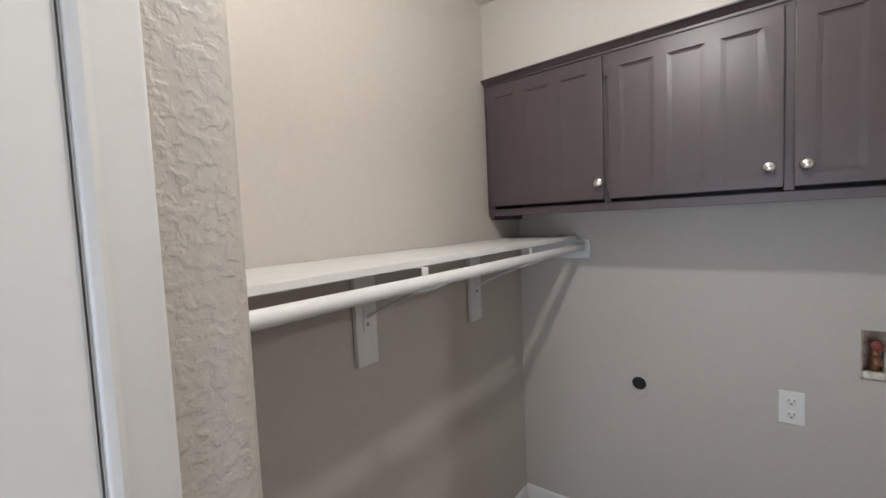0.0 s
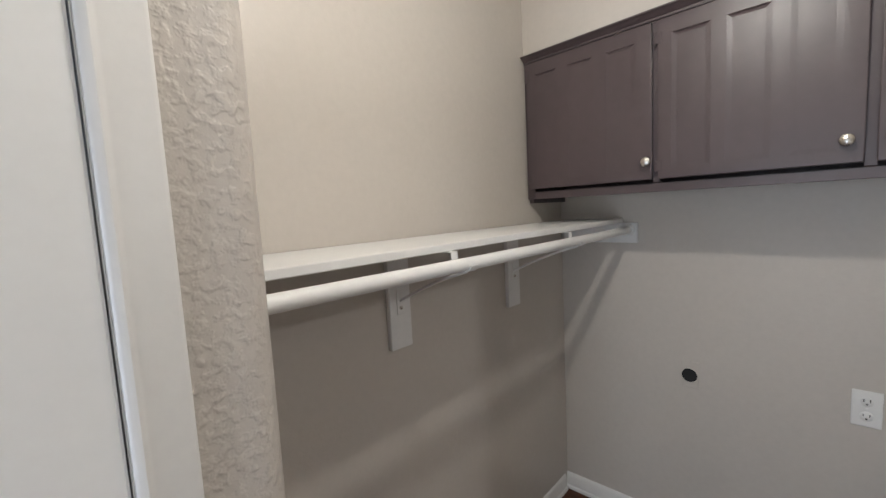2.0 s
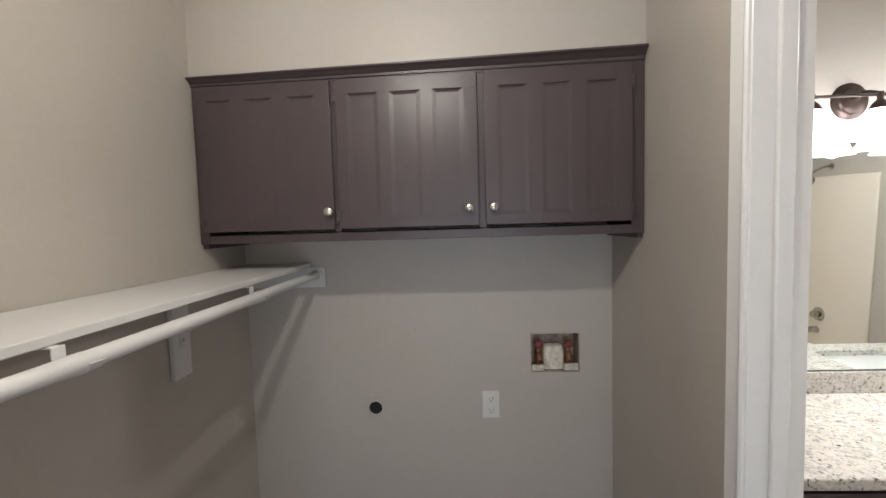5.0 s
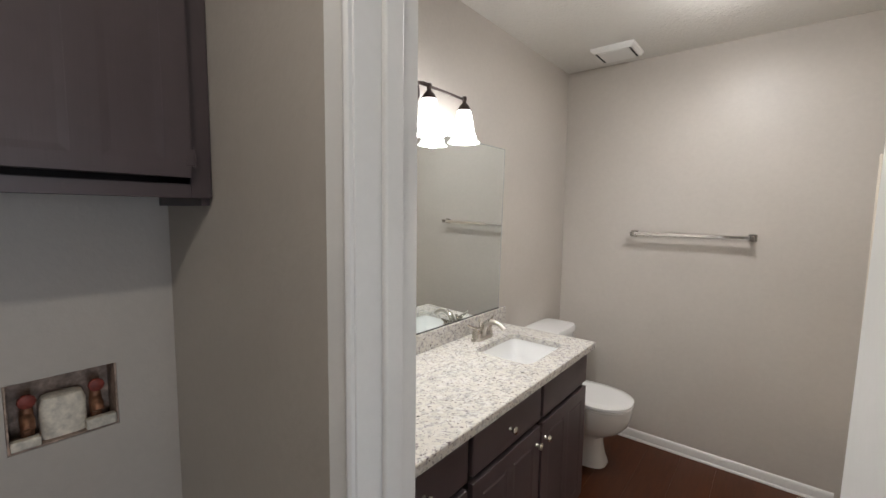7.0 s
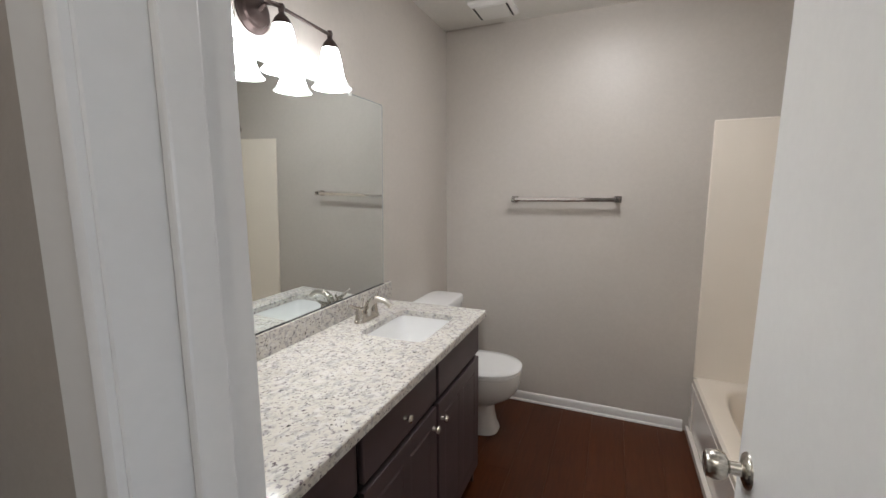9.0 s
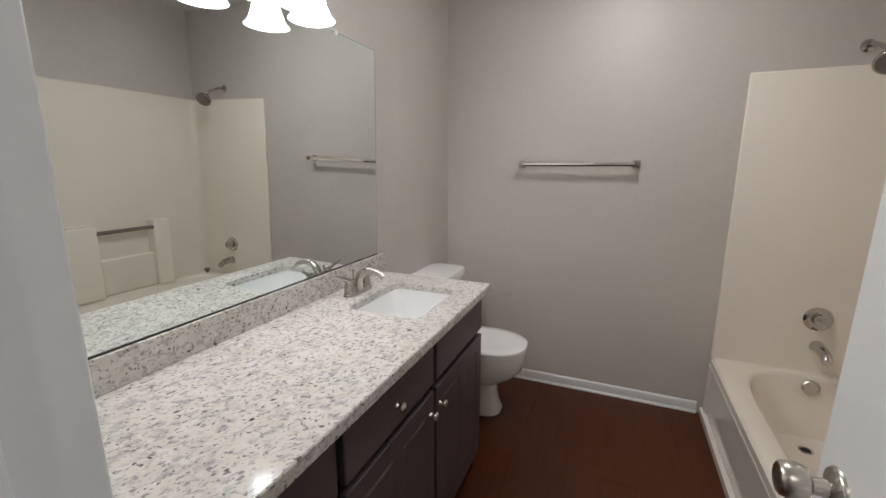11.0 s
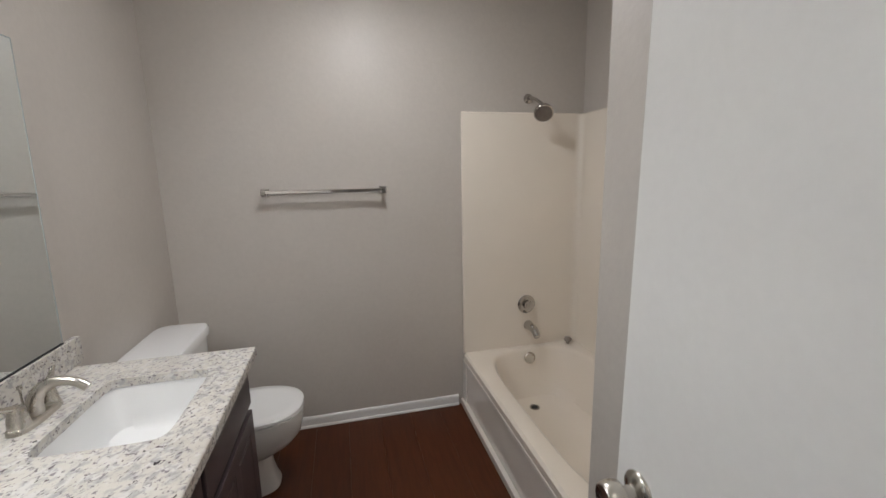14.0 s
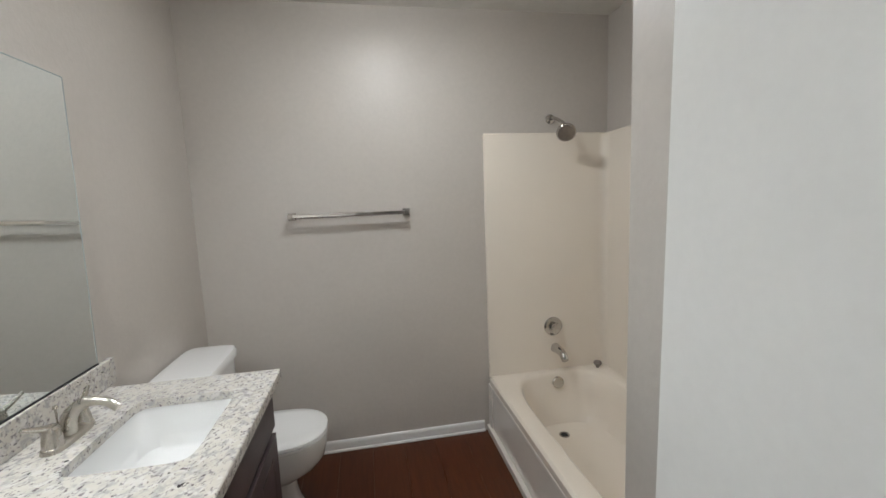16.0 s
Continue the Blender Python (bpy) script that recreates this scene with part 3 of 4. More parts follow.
rod = thing("clothes_rod", (1.25, RODY, RODZ), "white painted round clothes rod under the shelf", "clothes rod")
part("pole", tube([(NOOK + 0.004, RODY, RODZ), (1.0, RODY, RODZ - 0.002), (1.55, RODY, RODZ - 0.002), (BACK - 0.021, RODY, RODZ)], 0.0160, 20), SHELFPAINT, rod, "", True)
part("socket", lathe([(0.0, 0.0), (0.026, 0.0), (0.026, -0.006), (0.022, -0.014), (0.0175, -0.014), (0.0175, 0.0)], (BACK - 0.0195, RODY, RODZ), "x", 24), SHELFPAINT, rod, "white round pole socket", True)
for cx, sx in ((1.012, 0.942), (1.640, 1.557)):
    br = thing("shelf_bracket", (cx, LEFT, SHZ), "white metal shelf-and-rod bracket on a wooden wall cleat", "bracket", "shelf brackets")
    part("wall_cleat", boxes((cx - 0.040, cx + 0.044, LEFT - 0.020, LEFT - 0.002, 1.078, SHZ - 0.061), bevel=0.002), SHELFPAINT, br)
    arm = [(cx, LEFT - 0.022, 1.225), (cx, LEFT - 0.10, 1.262), ((cx + sx) / 2, 0.830, 1.312), (sx + 0.03, RODY + 0.006, RODZ - 0.021)]
    part("brace", tube(curve_points(arm, 5), 0.0042, 10), SHELFPAINT, br, "", True)
    hook = [(RODY + 0.020 * math.cos(a), RODZ - 0.001 + 0.020 * math.sin(a)) for a in [radians(-170 + 28 * k) for k in range(8)]]
    part("rod_hook", sweep(hook + [(RODY + 0.0172 * math.cos(a), RODZ - 0.001 + 0.0172 * math.sin(a)) for a in [radians(26 - 28 * k) for k in range(8)]],
                           lambda u, v, e: (sx + 0.030 + (0.014 if e else -0.014), u, v)), SHELFPAINT, br, "", True)
    part("upright", boxes((sx - 0.012, sx + 0.012, SHY - 0.013, SHY - 0.010, RODZ - 0.006, SHZ - 0.0195), (sx - 0.012, sx + 0.040, SHY - 0.0132, SHY - 0.0102, RODZ - 0.004, RODZ + 0.010),
                          bevel=0.0008), SHELFPAINT, br)
    part("top_arm", boxes((sx - 0.009, sx + 0.009, SHY - 0.010, LEFT - 0.021, SHZ - 0.0225, SHZ - 0.0198), bevel=0.0006), SHELFPAINT, br)
    part("brace_plate", boxes((cx - 0.014, cx + 0.014, LEFT - 0.024, LEFT - 0.0203, 1.185, 1.262), bevel=0.0012), SHELFPAINT, br)
    part("screw", lathe([(0.0, 0.0), (0.006, 0.0), (0.005, -0.003), (0.0, -0.004)], (cx, LEFT - 0.0242, 1.205), "y", 10), NICKEL, br, "dull screw head", True)

# ---- laundry: outlets and washer box ----
dry = thing("dryer_outlet", (BACK, 0.498, 0.75), "wall-coloured plate with a round black dryer vent hole", "wall outlet")
bm = boxes((BACK - 0.005, BACK - 0.0005, 0.466, 0.532, 0.693, 0.808), bevel=0.002)
part("plate", bm, PAINT, dry)
part("hole_rim", lathe([(0.0290, 0.0), (0.0325, -0.002), (0.0330, -0.0055), (0.0295, -0.0065), (0.0285, 0.0)], (BACK - 0.003, 0.500, 0.748), "x", 28, hollow=True), PAINT, dry, "", True)
part("hole", lathe([(0.0, 0.0), (0.0288, 0.0), (0.0288, -0.0026), (0.0, -0.0026)], (BACK - 0.0035, 0.500, 0.748), "x", 28), BLACK, dry, "black round hole")

outlet = thing("wall_outlet", (BACK, -0.018, 0.756), "white duplex wall outlet with cover plate", "outlet")
part("cover_plate", boxes((BACK - 0.006, BACK - 0.0005, -0.056, 0.019, 0.694, 0.819), bevel=0.003, seg=2), PLASTIC, outlet)
for oz in (0.782, 0.731):
    face = part("receptacle", lathe([(0.0, 0.0), (0.0165, 0.0), (0.0165, -0.0025), (0.0155, -0.0032), (0.0, -0.0032)], (BACK - 0.0055, -0.0185, oz), "x", 20), PLASTIC, outlet, "", True)
    part("slot", boxes((BACK - 0.0092, BACK - 0.0086, -0.0275, -0.0250, oz - 0.001, oz + 0.009), (BACK - 0.0092, BACK - 0.0086, -0.0120, -0.0095, oz, oz + 0.008),
                       (BACK - 0.0092, BACK - 0.0086, -0.0210, -0.0160, oz - 0.011, oz - 0.006)), BLACK, face, "dark contact slots")
part("screw", lathe([(0.0, 0.0), (0.003, 0.0), (0.002, -0.0012), (0.0, -0.0015)], (BACK - 0.006, -0.0185, 0.7565), "x", 10), PLASTIC, outlet)

wbox = thing("washer_box", (BACK, -0.306, 0.90), "recessed washer supply box with red valves and stained plastic", "valve box")
y0, y1, z0, z1 = bx
part("box_shell", boxes((BACK + 0.085, BACK + 0.09, y0 + 0.001, y1 - 0.001, z0 + 0.001, z1 - 0.001), (BACK + 0.001, BACK + 0.085, y0 + 0.001, y0 + 0.005, z0 + 0.001, z1 - 0.001),
                        (BACK + 0.001, BACK + 0.085, y1 - 0.005, y1 - 0.001, z0 + 0.001, z1 - 0.001), (BACK + 0.001, BACK + 0.085, y0 + 0.005, y1 - 0.005, z0 + 0.001, z0 + 0.006),
                        (BACK + 0.001, BACK + 0.085, y0 + 0.005, y1 - 0.005, z1 - 0.005, z1 - 0.001)), RUSTY, wbox)
yc = (y0 + y1) / 2
part("drain_hub", loft([oval(BACK + 0.050, yc, z0 + 0.006, 0.033, 0.046, 4, 24), oval(BACK + 0.050, yc, z0 + 0.09, 0.033, 0.046, 4, 24), oval(BACK + 0.050, yc, z0 + 0.108, 0.026, 0.040, 4, 24),
                        oval(BACK + 0.050, yc, z0 + 0.112, 0.018, 0.030, 4, 24)], True, True), OLDPLASTIC, wbox, "pale plastic drain hub", True)
part("bottom_lip", boxes((BACK - 0.004, BACK + 0.020, y0 + 0.006, y0 + 0.070, z0 + 0.006, z0 + 0.034), bevel=0.004, seg=2), OLDPLASTIC, wbox)
part("bottom_lip", boxes((BACK - 0.003, BACK + 0.020, y1 - 0.060, y1 - 0.006, z0 + 0.006, z0 + 0.030), bevel=0.004, seg=2), OLDPLASTIC, wbox)
for vy in (y0 + 0.042, y1 - 0.040):
    vb = part("valve", tube([(BACK + 0.040, vy, z0 + 0.006), (BACK + 0.040, vy, z0 + 0.07), (BACK + 0.040, vy, z0 + 0.11)], [0.012, 0.014, 0.011], 12), COPPER, wbox, "corroded brass valve", True)
    part("hose_thread", tube([(BACK + 0.036, vy, z0 + 0.075), (BACK + 0.018, vy, z0 + 0.066), (BACK + 0.008, vy, z0 + 0.050)], [0.012, 0.014, 0.013], 12), COPPER, vb, "", True)
    bm = lathe([(0.0, 0.0), (0.014, 0.0), (0.018, -0.005), (0.017, -0.012), (0.010, -0.015), (0.0, -0.015)], (BACK + 0.024, vy, z0 + 0.118), "x", 10)
    part("handle", bm, RED, vb, "worn red valve handle", True)
bm = sweep([(0, 0), (0.004, -0.001), (0.009, 0.003), (0.008, 0.007), (0, 0.008)], lambda u, v, e: (BACK - 0.0035 + u * 0.4, y0 - 0.004 if e else y1 + 0.004, z1 - 0.006 + v))
part("plaster_edge", bm, PAINT, wbox, "rough plaster edge")

# ---- ceiling lights ----


def ceiling_light(x, y, label):
    hl = thing("ceiling_light", (x, y, CEILZ), label, "ceiling light", "ceiling lights")
    part("pan", lathe([(0.0, 0.0), (0.120, 0.0), (0.125, -0.010), (0.118, -0.020), (0.0, -0.020)], (x, y, CEILZ - 0.001), "z", 36), NICKEL, hl, "", True)
    return hl


for lx, ly, what in ((HALL_LAMP[0], HALL_LAMP[1], "round laundry ceiling light with a glowing bulb"), (BATH_LAMP[0], BATH_LAMP[1], "round bathroom ceiling light with a glowing bulb")):
    hl = ceiling_light(lx, ly, what)
    part("bulb", lathe([(0.0, 0.0), (0.012, 0.0), (0.014, -0.012), (0.028, -0.030), (0.028, -0.036), (0.018, -0.044), (0.0, -0.046)], (lx, ly, CEILZ - 0.0215), "z", 20), BULB, hl, "", True)

# ---- bathroom: vanity ----
VF, VE, VS = 1.424, -2.062, -0.690
van = thing("vanity_cabinet", (1.67, -1.37, 0), "dark taupe painted vanity with drawers and panelled doors", "vanity")
part("carcass", boxes((VF + 0.004, EAST - 0.002, VE, VE + 0.016, 0.005, 0.851), (VF + 0.004, EAST - 0.002, VS - 0.016, VS, 0.005, 0.851),
                      (VF + 0.06, EAST - 0.002, VE + 0.016, VS - 0.016, 0.10, 0.115), (VF + 0.060, VF + 0.075, VE + 0.016, VS - 0.016, 0.005, 0.10)), CAB, van)
# frame darker than the fronts, so the gaps between them look shaded
part("face_frame", boxes((VF, VF + 0.019, VE - 0.001, VE + 0.036, 0.09, 0.850), (VF, VF + 0.019, VS - 0.036, VS, 0.09, 0.850), (VF, VF + 0.019, VE + 0.036, VS - 0.036, 0.815, 0.850),
                         (VF, VF + 0.019, VE + 0.036, VS - 0.036, 0.09, 0.125), (VF, VF + 0.019, VE + 0.036, VS - 0.036, 0.655, 0.700),
                         (VF, VF + 0.019, -1.598, -1.557, 0.125, 0.815), (VF, VF + 0.019, -1.115, -1.075, 0.125, 0.815), bevel=0.001), CABGAP, van, "face frame coloured near black as shade in the door gaps")


def drawer_front(y0, y1, z0, z1, knob=True):
    bm = boxes((VF - 0.019, VF, y0, y1, z0, z1), bevel=0.004, seg=2)
    ob = part("drawer_front", bm, CAB, van)
    if knob:
        round_knob(ob, (VF - 0.019, (y0 + y1) / 2 + 0.008, (z0 + z1) / 2 - 0.004), 0.014, 0.027)


drawer_front(-2.058, -1.588, 0.688, 0.822, False)
drawer_front(-1.567, -1.108, 0.688, 0.822)
drawer_front(-1.082, -0.700, 0.688, 0.822)
drawer_front(-1.082, -0.700, 0.500, 0.662)
drawer_front(-1.082, -0.700, 0.312, 0.478)
drawer_front(-1.082, -0.700, 0.120, 0.290)
for y0, y1, ky in ((-2.058, -1.588, -1.612), (-1.567, -1.108, -1.537)):
    mid = (y0 + y1) / 2
    dr = panel_door(van, VF - 0.019, y0, y1, 0.112, 0.664, [(y0 + 0.055, mid - 0.022), (mid + 0.022, y1 - 0.055)], foot=0.055, top=0.055)
    round_knob(dr, (VF - 0.019, ky, 0.598), 0.014, 0.027)

# counter with a cut-out for the basin
CT, CB = 0.882, 0.852
SX, SY, SA, SB = 1.609, -1.768, 0.136, 0.176
hole = oval(SX, SY, CT, SA, SB, 9.0, 64)


def at_z(ring, z, grow=0.0):
    return [(p[0], p[1], z) for p in ring]


counter = thing("countertop", (1.64, -1.37, CB), "speckled pale granite vanity countertop with backsplash", "countertop")
top_in = rect_ring(1.378, EAST - 0.001, -2.075, BATHN - 0.001, CT, hole, SX, SY)
mid_ring = rect_ring(1.375, EAST - 0.001, -2.078, BATHN - 0.001, CT - 0.003, hole, SX, SY)
part("slab", loft([at_z(hole, CT - 0.026), hole, top_in, mid_ring, at_z(mid_ring, CB), at_z(hole, CT - 0.026)]), GRANITE, counter)
part("backsplash", boxes((EAST - 0.021, EAST - 0.001, -2.118, BATHN - 0.001, CT + 0.0005, 0.966), bevel=0.0015), GRANITE, counter)

sink = thing("sink_basin", (SX, SY, 0.72), "white rectangular undermount ceramic sink", "sink")
rings = [oval(SX, SY, CT - 0.0262, SA + 0.008, SB + 0.008, 9, 64), oval(SX, SY, CT - 0.0268, SA + 0.003, SB + 0.003, 9, 64), oval(SX, SY, CB - 0.010, SA + 0.002, SB + 0.002, 8, 64),
         oval(SX, SY, 0.775, SA - 0.012, SB - 0.010, 7, 64), oval(SX, SY, 0.742, SA - 0.020, SB - 0.020, 6, 64), oval(SX, SY, 0.730, SA - 0.035, SB - 0.036, 5, 64),
         oval(SX, SY, 0.722, 0.03, 0.04, 3, 64), oval(SX, SY, 0.720, 0.021, 0.021, 2, 64)]
part("bowl", loft(rings), CERAMIC, sink, "", True)
part("drain", lathe([(0.0, 0.0), (0.0225, 0.0), (0.0225, 0.0025), (0.017, 0.003), (0.016, 0.001), (0.0, 0.001)], (SX, SY, 0.7195), "z", 24), CHROME, sink, "round chrome drain", True)

# faucet
FX, FY = 1.815, -1.766
fau = thing("sink_faucet", (FX, FY, CT), "brushed nickel two-handle arched sink faucet", "faucet")
part("base_plate", loft([oval(FX, FY, CT + 0.0005, 0.027, 0.079, 3, 32), oval(FX, FY, CT + 0.010, 0.026, 0.077, 3, 32), oval(FX, FY, CT + 0.014, 0.021, 0.071, 3, 32)], True, True), NICKEL, fau, "", True)
sp = [(FX, FY, CT + 0.012), (FX - 0.004, FY, CT + 0.045), (FX - 0.020, FY, CT + 0.074), (FX - 0.052, FY, CT + 0.090), (FX - 0.090, FY, CT + 0.086), (FX - 0.118, FY, CT + 0.066)]
pts = curve_points(sp, 6)
part("spout", tube(pts, [0.020 - 0.0085 * min(1, k / (len(pts) * 0.7)) for k in range(len(pts))], 16), NICKEL, fau, "", True)
part("lift_rod", tube([(FX + 0.020, FY, CT + 0.012), (FX + 0.020, FY, CT + 0.078), (FX + 0.020, FY, CT + 0.080), (FX + 0.020, FY, CT + 0.088)], [0.0025, 0.0025, 0.006, 0.005], 10), NICKEL, fau, "", True)
for sgn in (-1, 1):
    hy = FY + sgn * 0.051
    hd = part("handle", lathe([(0.0, 0.0), (0.022, 0.0), (0.0205, 0.018), (0.017, 0.036), (0.0165, 0.044), (0.013, 0.050), (0.0, 0.052)], (FX, hy, CT + 0.011), "z", 22), NICKEL, fau, "", True)
    lev = curve_points([(FX, hy, CT + 0.057), (FX + 0.004, hy + sgn * 0.018, CT + 0.064), (FX + 0.010, hy + sgn * 0.044, CT + 0.077), (FX + 0.014, hy + sgn * 0.060, CT + 0.086)], 4)
    part("lever", tube(lev, [0.009 - 0.005 * k / len(lev) for k in range(len(lev))], 12), NICKEL, hd, "", True)

# ---- mirror, leaning a little out at its top ----
MZ0, MZ1, MY0, MY1 = 0.968, 1.826, -2.056, -0.700
mir = thing("mirror", (EAST - 0.012, -1.38, MZ0), "large frameless wall mirror above the vanity", "mirror")


def leaned(bm):
    bmesh.ops.transform(bm, matrix=Matrix.Translation((EAST - 0.004, 0, MZ0)) @ Matrix.Rotation(radians(-MIRROR_LEAN), 4, "Y") @ Matrix.Translation((-(EAST - 0.004), 0, -MZ0)), verts=bm.verts)
    return bm


MIRROR_LEAN = 1.2
bm = loft([[(EAST - 0.010, MY0, MZ0), (EAST - 0.010, MY1, MZ0), (EAST - 0.010, MY1, MZ1), (EAST - 0.010, MY0, MZ1)],
           [(EAST - 0.004, MY0, MZ0), (EAST - 0.004, MY1, MZ0), (EAST - 0.004, MY1, MZ1), (EAST - 0.004, MY0, MZ1)]], False, True)
part("glass_edge", leaned(bm), MIRROREDGE, mir)
bm = bmesh.new()
bm.faces.new([bm.verts.new(p) for p in ((EAST - 0.0101, MY0 + 0.001, MZ0 + 0.001), (EAST - 0.0101, MY1 - 0.001, MZ0 + 0.001), (EAST - 0.0101, MY1 - 0.001, MZ1 - 0.001), (EAST - 0.0101, MY0 + 0.001, MZ1 - 0.001))])
part("mirror_face", leaned(bm), MIRROR, mir, "silvered mirror glass")
part("bottom_channel", boxes((EAST - 0.0135, EAST - 0.0015, MY0, MY1, MZ0 - 0.002, MZ0 + 0.002), bevel=0.0006), BLACK, mir, "thin dark channel")
# pale strips stand in for the bright glint along the bevelled edge
for e0, e1, f0, f1 in ((MY0 - 0.0005, MY0 + 0.0035, MZ0 + 0.006, MZ1), (MY0 + 0.0035, MY1, MZ1 - 0.003, MZ1 + 0.0005)):
    part("polished_edge", leaned(boxes((EAST - 0.0106, EAST - 0.0040, e0, e1, f0, f1))), MIRROREDGE, mir)
for cy in (-1.80, -1.38, -0.95):
    part("clip", leaned(boxes((EAST - 0.014, EAST - 0.004, cy - 0.008, cy + 0.008, MZ1 - 0.010, MZ1 + 0.006), bevel=0.001)), PLASTIC, mir, "clear plastic mirror clip")

# ---- vanity light ----
vl = thing("vanity_light", (EAST, -1.341, 1.975), "dark bronze three-shade vanity light, switched on", "wall lamp")
part("backplate", lathe([(0.0, 0.0), (0.066, 0.0), (0.066, -0.006), (0.058, -0.013), (0.050, -0.015), (0.046, -0.022), (0.026, -0.030), (0.0, -0.032)], (EAST - 0.0005, -1.341, 1.975), "x", 36), BRONZE, vl, "", True)
part("arm", tube(curve_points([(EAST - 0.028, -1.341, 1.975), (EAST - 0.060, -1.341, 1.990), (LIGHT_X + 0.010, -1.341, 1.975), (LIGHT_X, -1.341, 1.966)], 5), 0.007, 12), BRONZE, vl, "", True)
part("crossbar", tube([(LIGHT_X, LIGHT_Y[0] + 0.006, 1.965), (LIGHT_X, -1.341, 1.967), (LIGHT_X, LIGHT_Y[2] - 0.006, 1.965)], 0.0055, 12), BRONZE, vl, "", True)
for yy in LIGHT_Y:
    hd = part("holder", lathe([(0.0, 0.014), (0.008, 0.013), (0.011, 0.005), (0.009, -0.004), (0.008, -0.012), (0.013, -0.018), (0.022, -0.028), (0.028, -0.042), (0.029, -0.046), (0.0, -0.044)], (LIGHT_X, yy, 1.964), "z", 24), BRONZE, vl, "", True)
    prof = [(0.026, 0.0), (0.030, -0.012), (0.035, -0.035), (0.039, -0.065), (0.044, -0.092), (0.053, -0.114),
            (0.051, -0.112), (0.042, -0.090), (0.037, -0.064), (0.033, -0.035), (0.028, -0.012)]
    sd = part("shade", lathe(prof, (LIGHT_X, yy, 1.920), "z", 32), SHADE, vl, "bell-shaped frosted glass shade", True)
    part("bulb", lathe([(0.0, 0.0), (0.012, -0.002), (0.014, -0.020), (0.024, -0.045), (0.026, -0.060), (0.019, -0.076), (0.0, -0.083)], (LIGHT_X, yy, 1.914), "z", 18), BULB, sd, "glowing bulb", True)
    rim = [(0.0515, -0.1125), (0.053, -0.1142), (0.064, -0.128), (0.069, -0.134), (0.067, -0.1345), (0.062, -0.127), (0.051, -0.1128)]
    part("flared_rim", lathe(rim, (LIGHT_X, yy, 1.920), "z", 32, hollow=True), SHADERIM, sd, "clearer flared glass rim", True)

structure("door_threshold", boxes((DOOR_R + 0.001, DOOR_L - 0.001, BATHN - 0.012, HALLS + 0.004, 0.001, BATHZ + 0.004), bevel=0.004), FLOORWOOD, "dark red wooden threshold of the bathroom doorway", "threshold")

# ---- toilet ----
TY = -2.465
toi = thing("toilet", (1.60, TY, BATHZ), "white ceramic toilet with closed lid beside the vanity", "toilet")
rings = []
for z, cx, a, b, pw in ((0.0, 1.620, 0.196, 0.100, 3.2), (0.02, 1.620, 0.193, 0.098, 3.2), (0.06, 1.618, 0.180, 0.090, 3.0), (0.13, 1.612, 0.168, 0.082, 2.8), (0.19, 1.606, 0.164, 0.084, 2.6),
                        (0.225, 1.580, 0.190, 0.108, 2.4), (0.26, 1.562, 0.224, 0.136, 2.3), (0.30, 1.550, 0.244, 0.157, 2.3), (0.345, 1.546, 0.252, 0.167, 2.3), (0.385, 1.545, 0.254, 0.170, 2.3), (0.398, 1.545, 0.251, 0.167, 2.3)):
    z += BATHZ - 0.001
    rings.append(oval(cx, TY - 0.062 * max(0.0, 1 - z / 0.26), z, a, b, pw, 48))
part("bowl", loft(rings, True, True), CERAMIC, toi, "", True)


def seat_ring(z, grow):
    return oval(1.502, TY, z + BATHZ - 0.001, 0.216 + grow, 0.172 + grow, 2.35, 48)


part("seat", loft([seat_ring(0.399, -0.004), seat_ring(0.402, 0.0), seat_ring(0.412, 0.0), seat_ring(0.415, -0.004)], True, True), CERAMIC, toi, "", True)
part("seat_lid", loft([seat_ring(0.4165, -0.005), seat_ring(0.419, 0.001), seat_ring(0.430, 0.0), seat_ring(0.436, -0.008), seat_ring(0.438, -0.05), seat_ring(0.439, -0.14)], True, True), CERAMIC, toi, "white closed toilet lid", True)
part("tank", loft([oval(1.800, TY, z, a, b, 6, 48) for z, a, b in ((0.415, 0.085, 0.186), (0.44, 0.096, 0.200), (0.60, 0.102, 0.207), (0.752, 0.106, 0.212))], True, True), CERAMIC, toi, "", True)
part("tank_lid", loft([oval(1.798, TY, z, a, b, 6, 48) for z, a, b in ((0.753, 0.108, 0.214), (0.756, 0.115, 0.220), (0.780, 0.115, 0.220), (0.790, 0.108, 0.214), (0.792, 0.09, 0.195))], True, True), CERAMIC, toi, "", True)
part("flush_lever", tube([(1.690, TY + 0.150, 0.720), (1.684, TY + 0.150, 0.720), (1.678, TY + 0.120, 0.716), (1.678, TY + 0.080, 0.714)], [0.011, 0.008, 0.005, 0.006], 12), CHROME, toi, "chrome flush lever", True)
for sgn in (-1, 1):
    part("bolt_cap", lathe([(0.014, 0.0), (0.013, 0.010), (0.008, 0.016), (0.0, 0.018)], (1.63, TY - 0.060 + sgn * 0.098, BATHZ), "z", 14), CERAMIC, toi, "", True)
    part("hinge_cap", loft([oval(1.700, TY + sgn * 0.075, z, a, 0.022, 4, 16) for z, a in ((0.416, 0.018), (0.452, 0.018), (0.458, 0.012))], True, True), CERAMIC, toi, "", True)

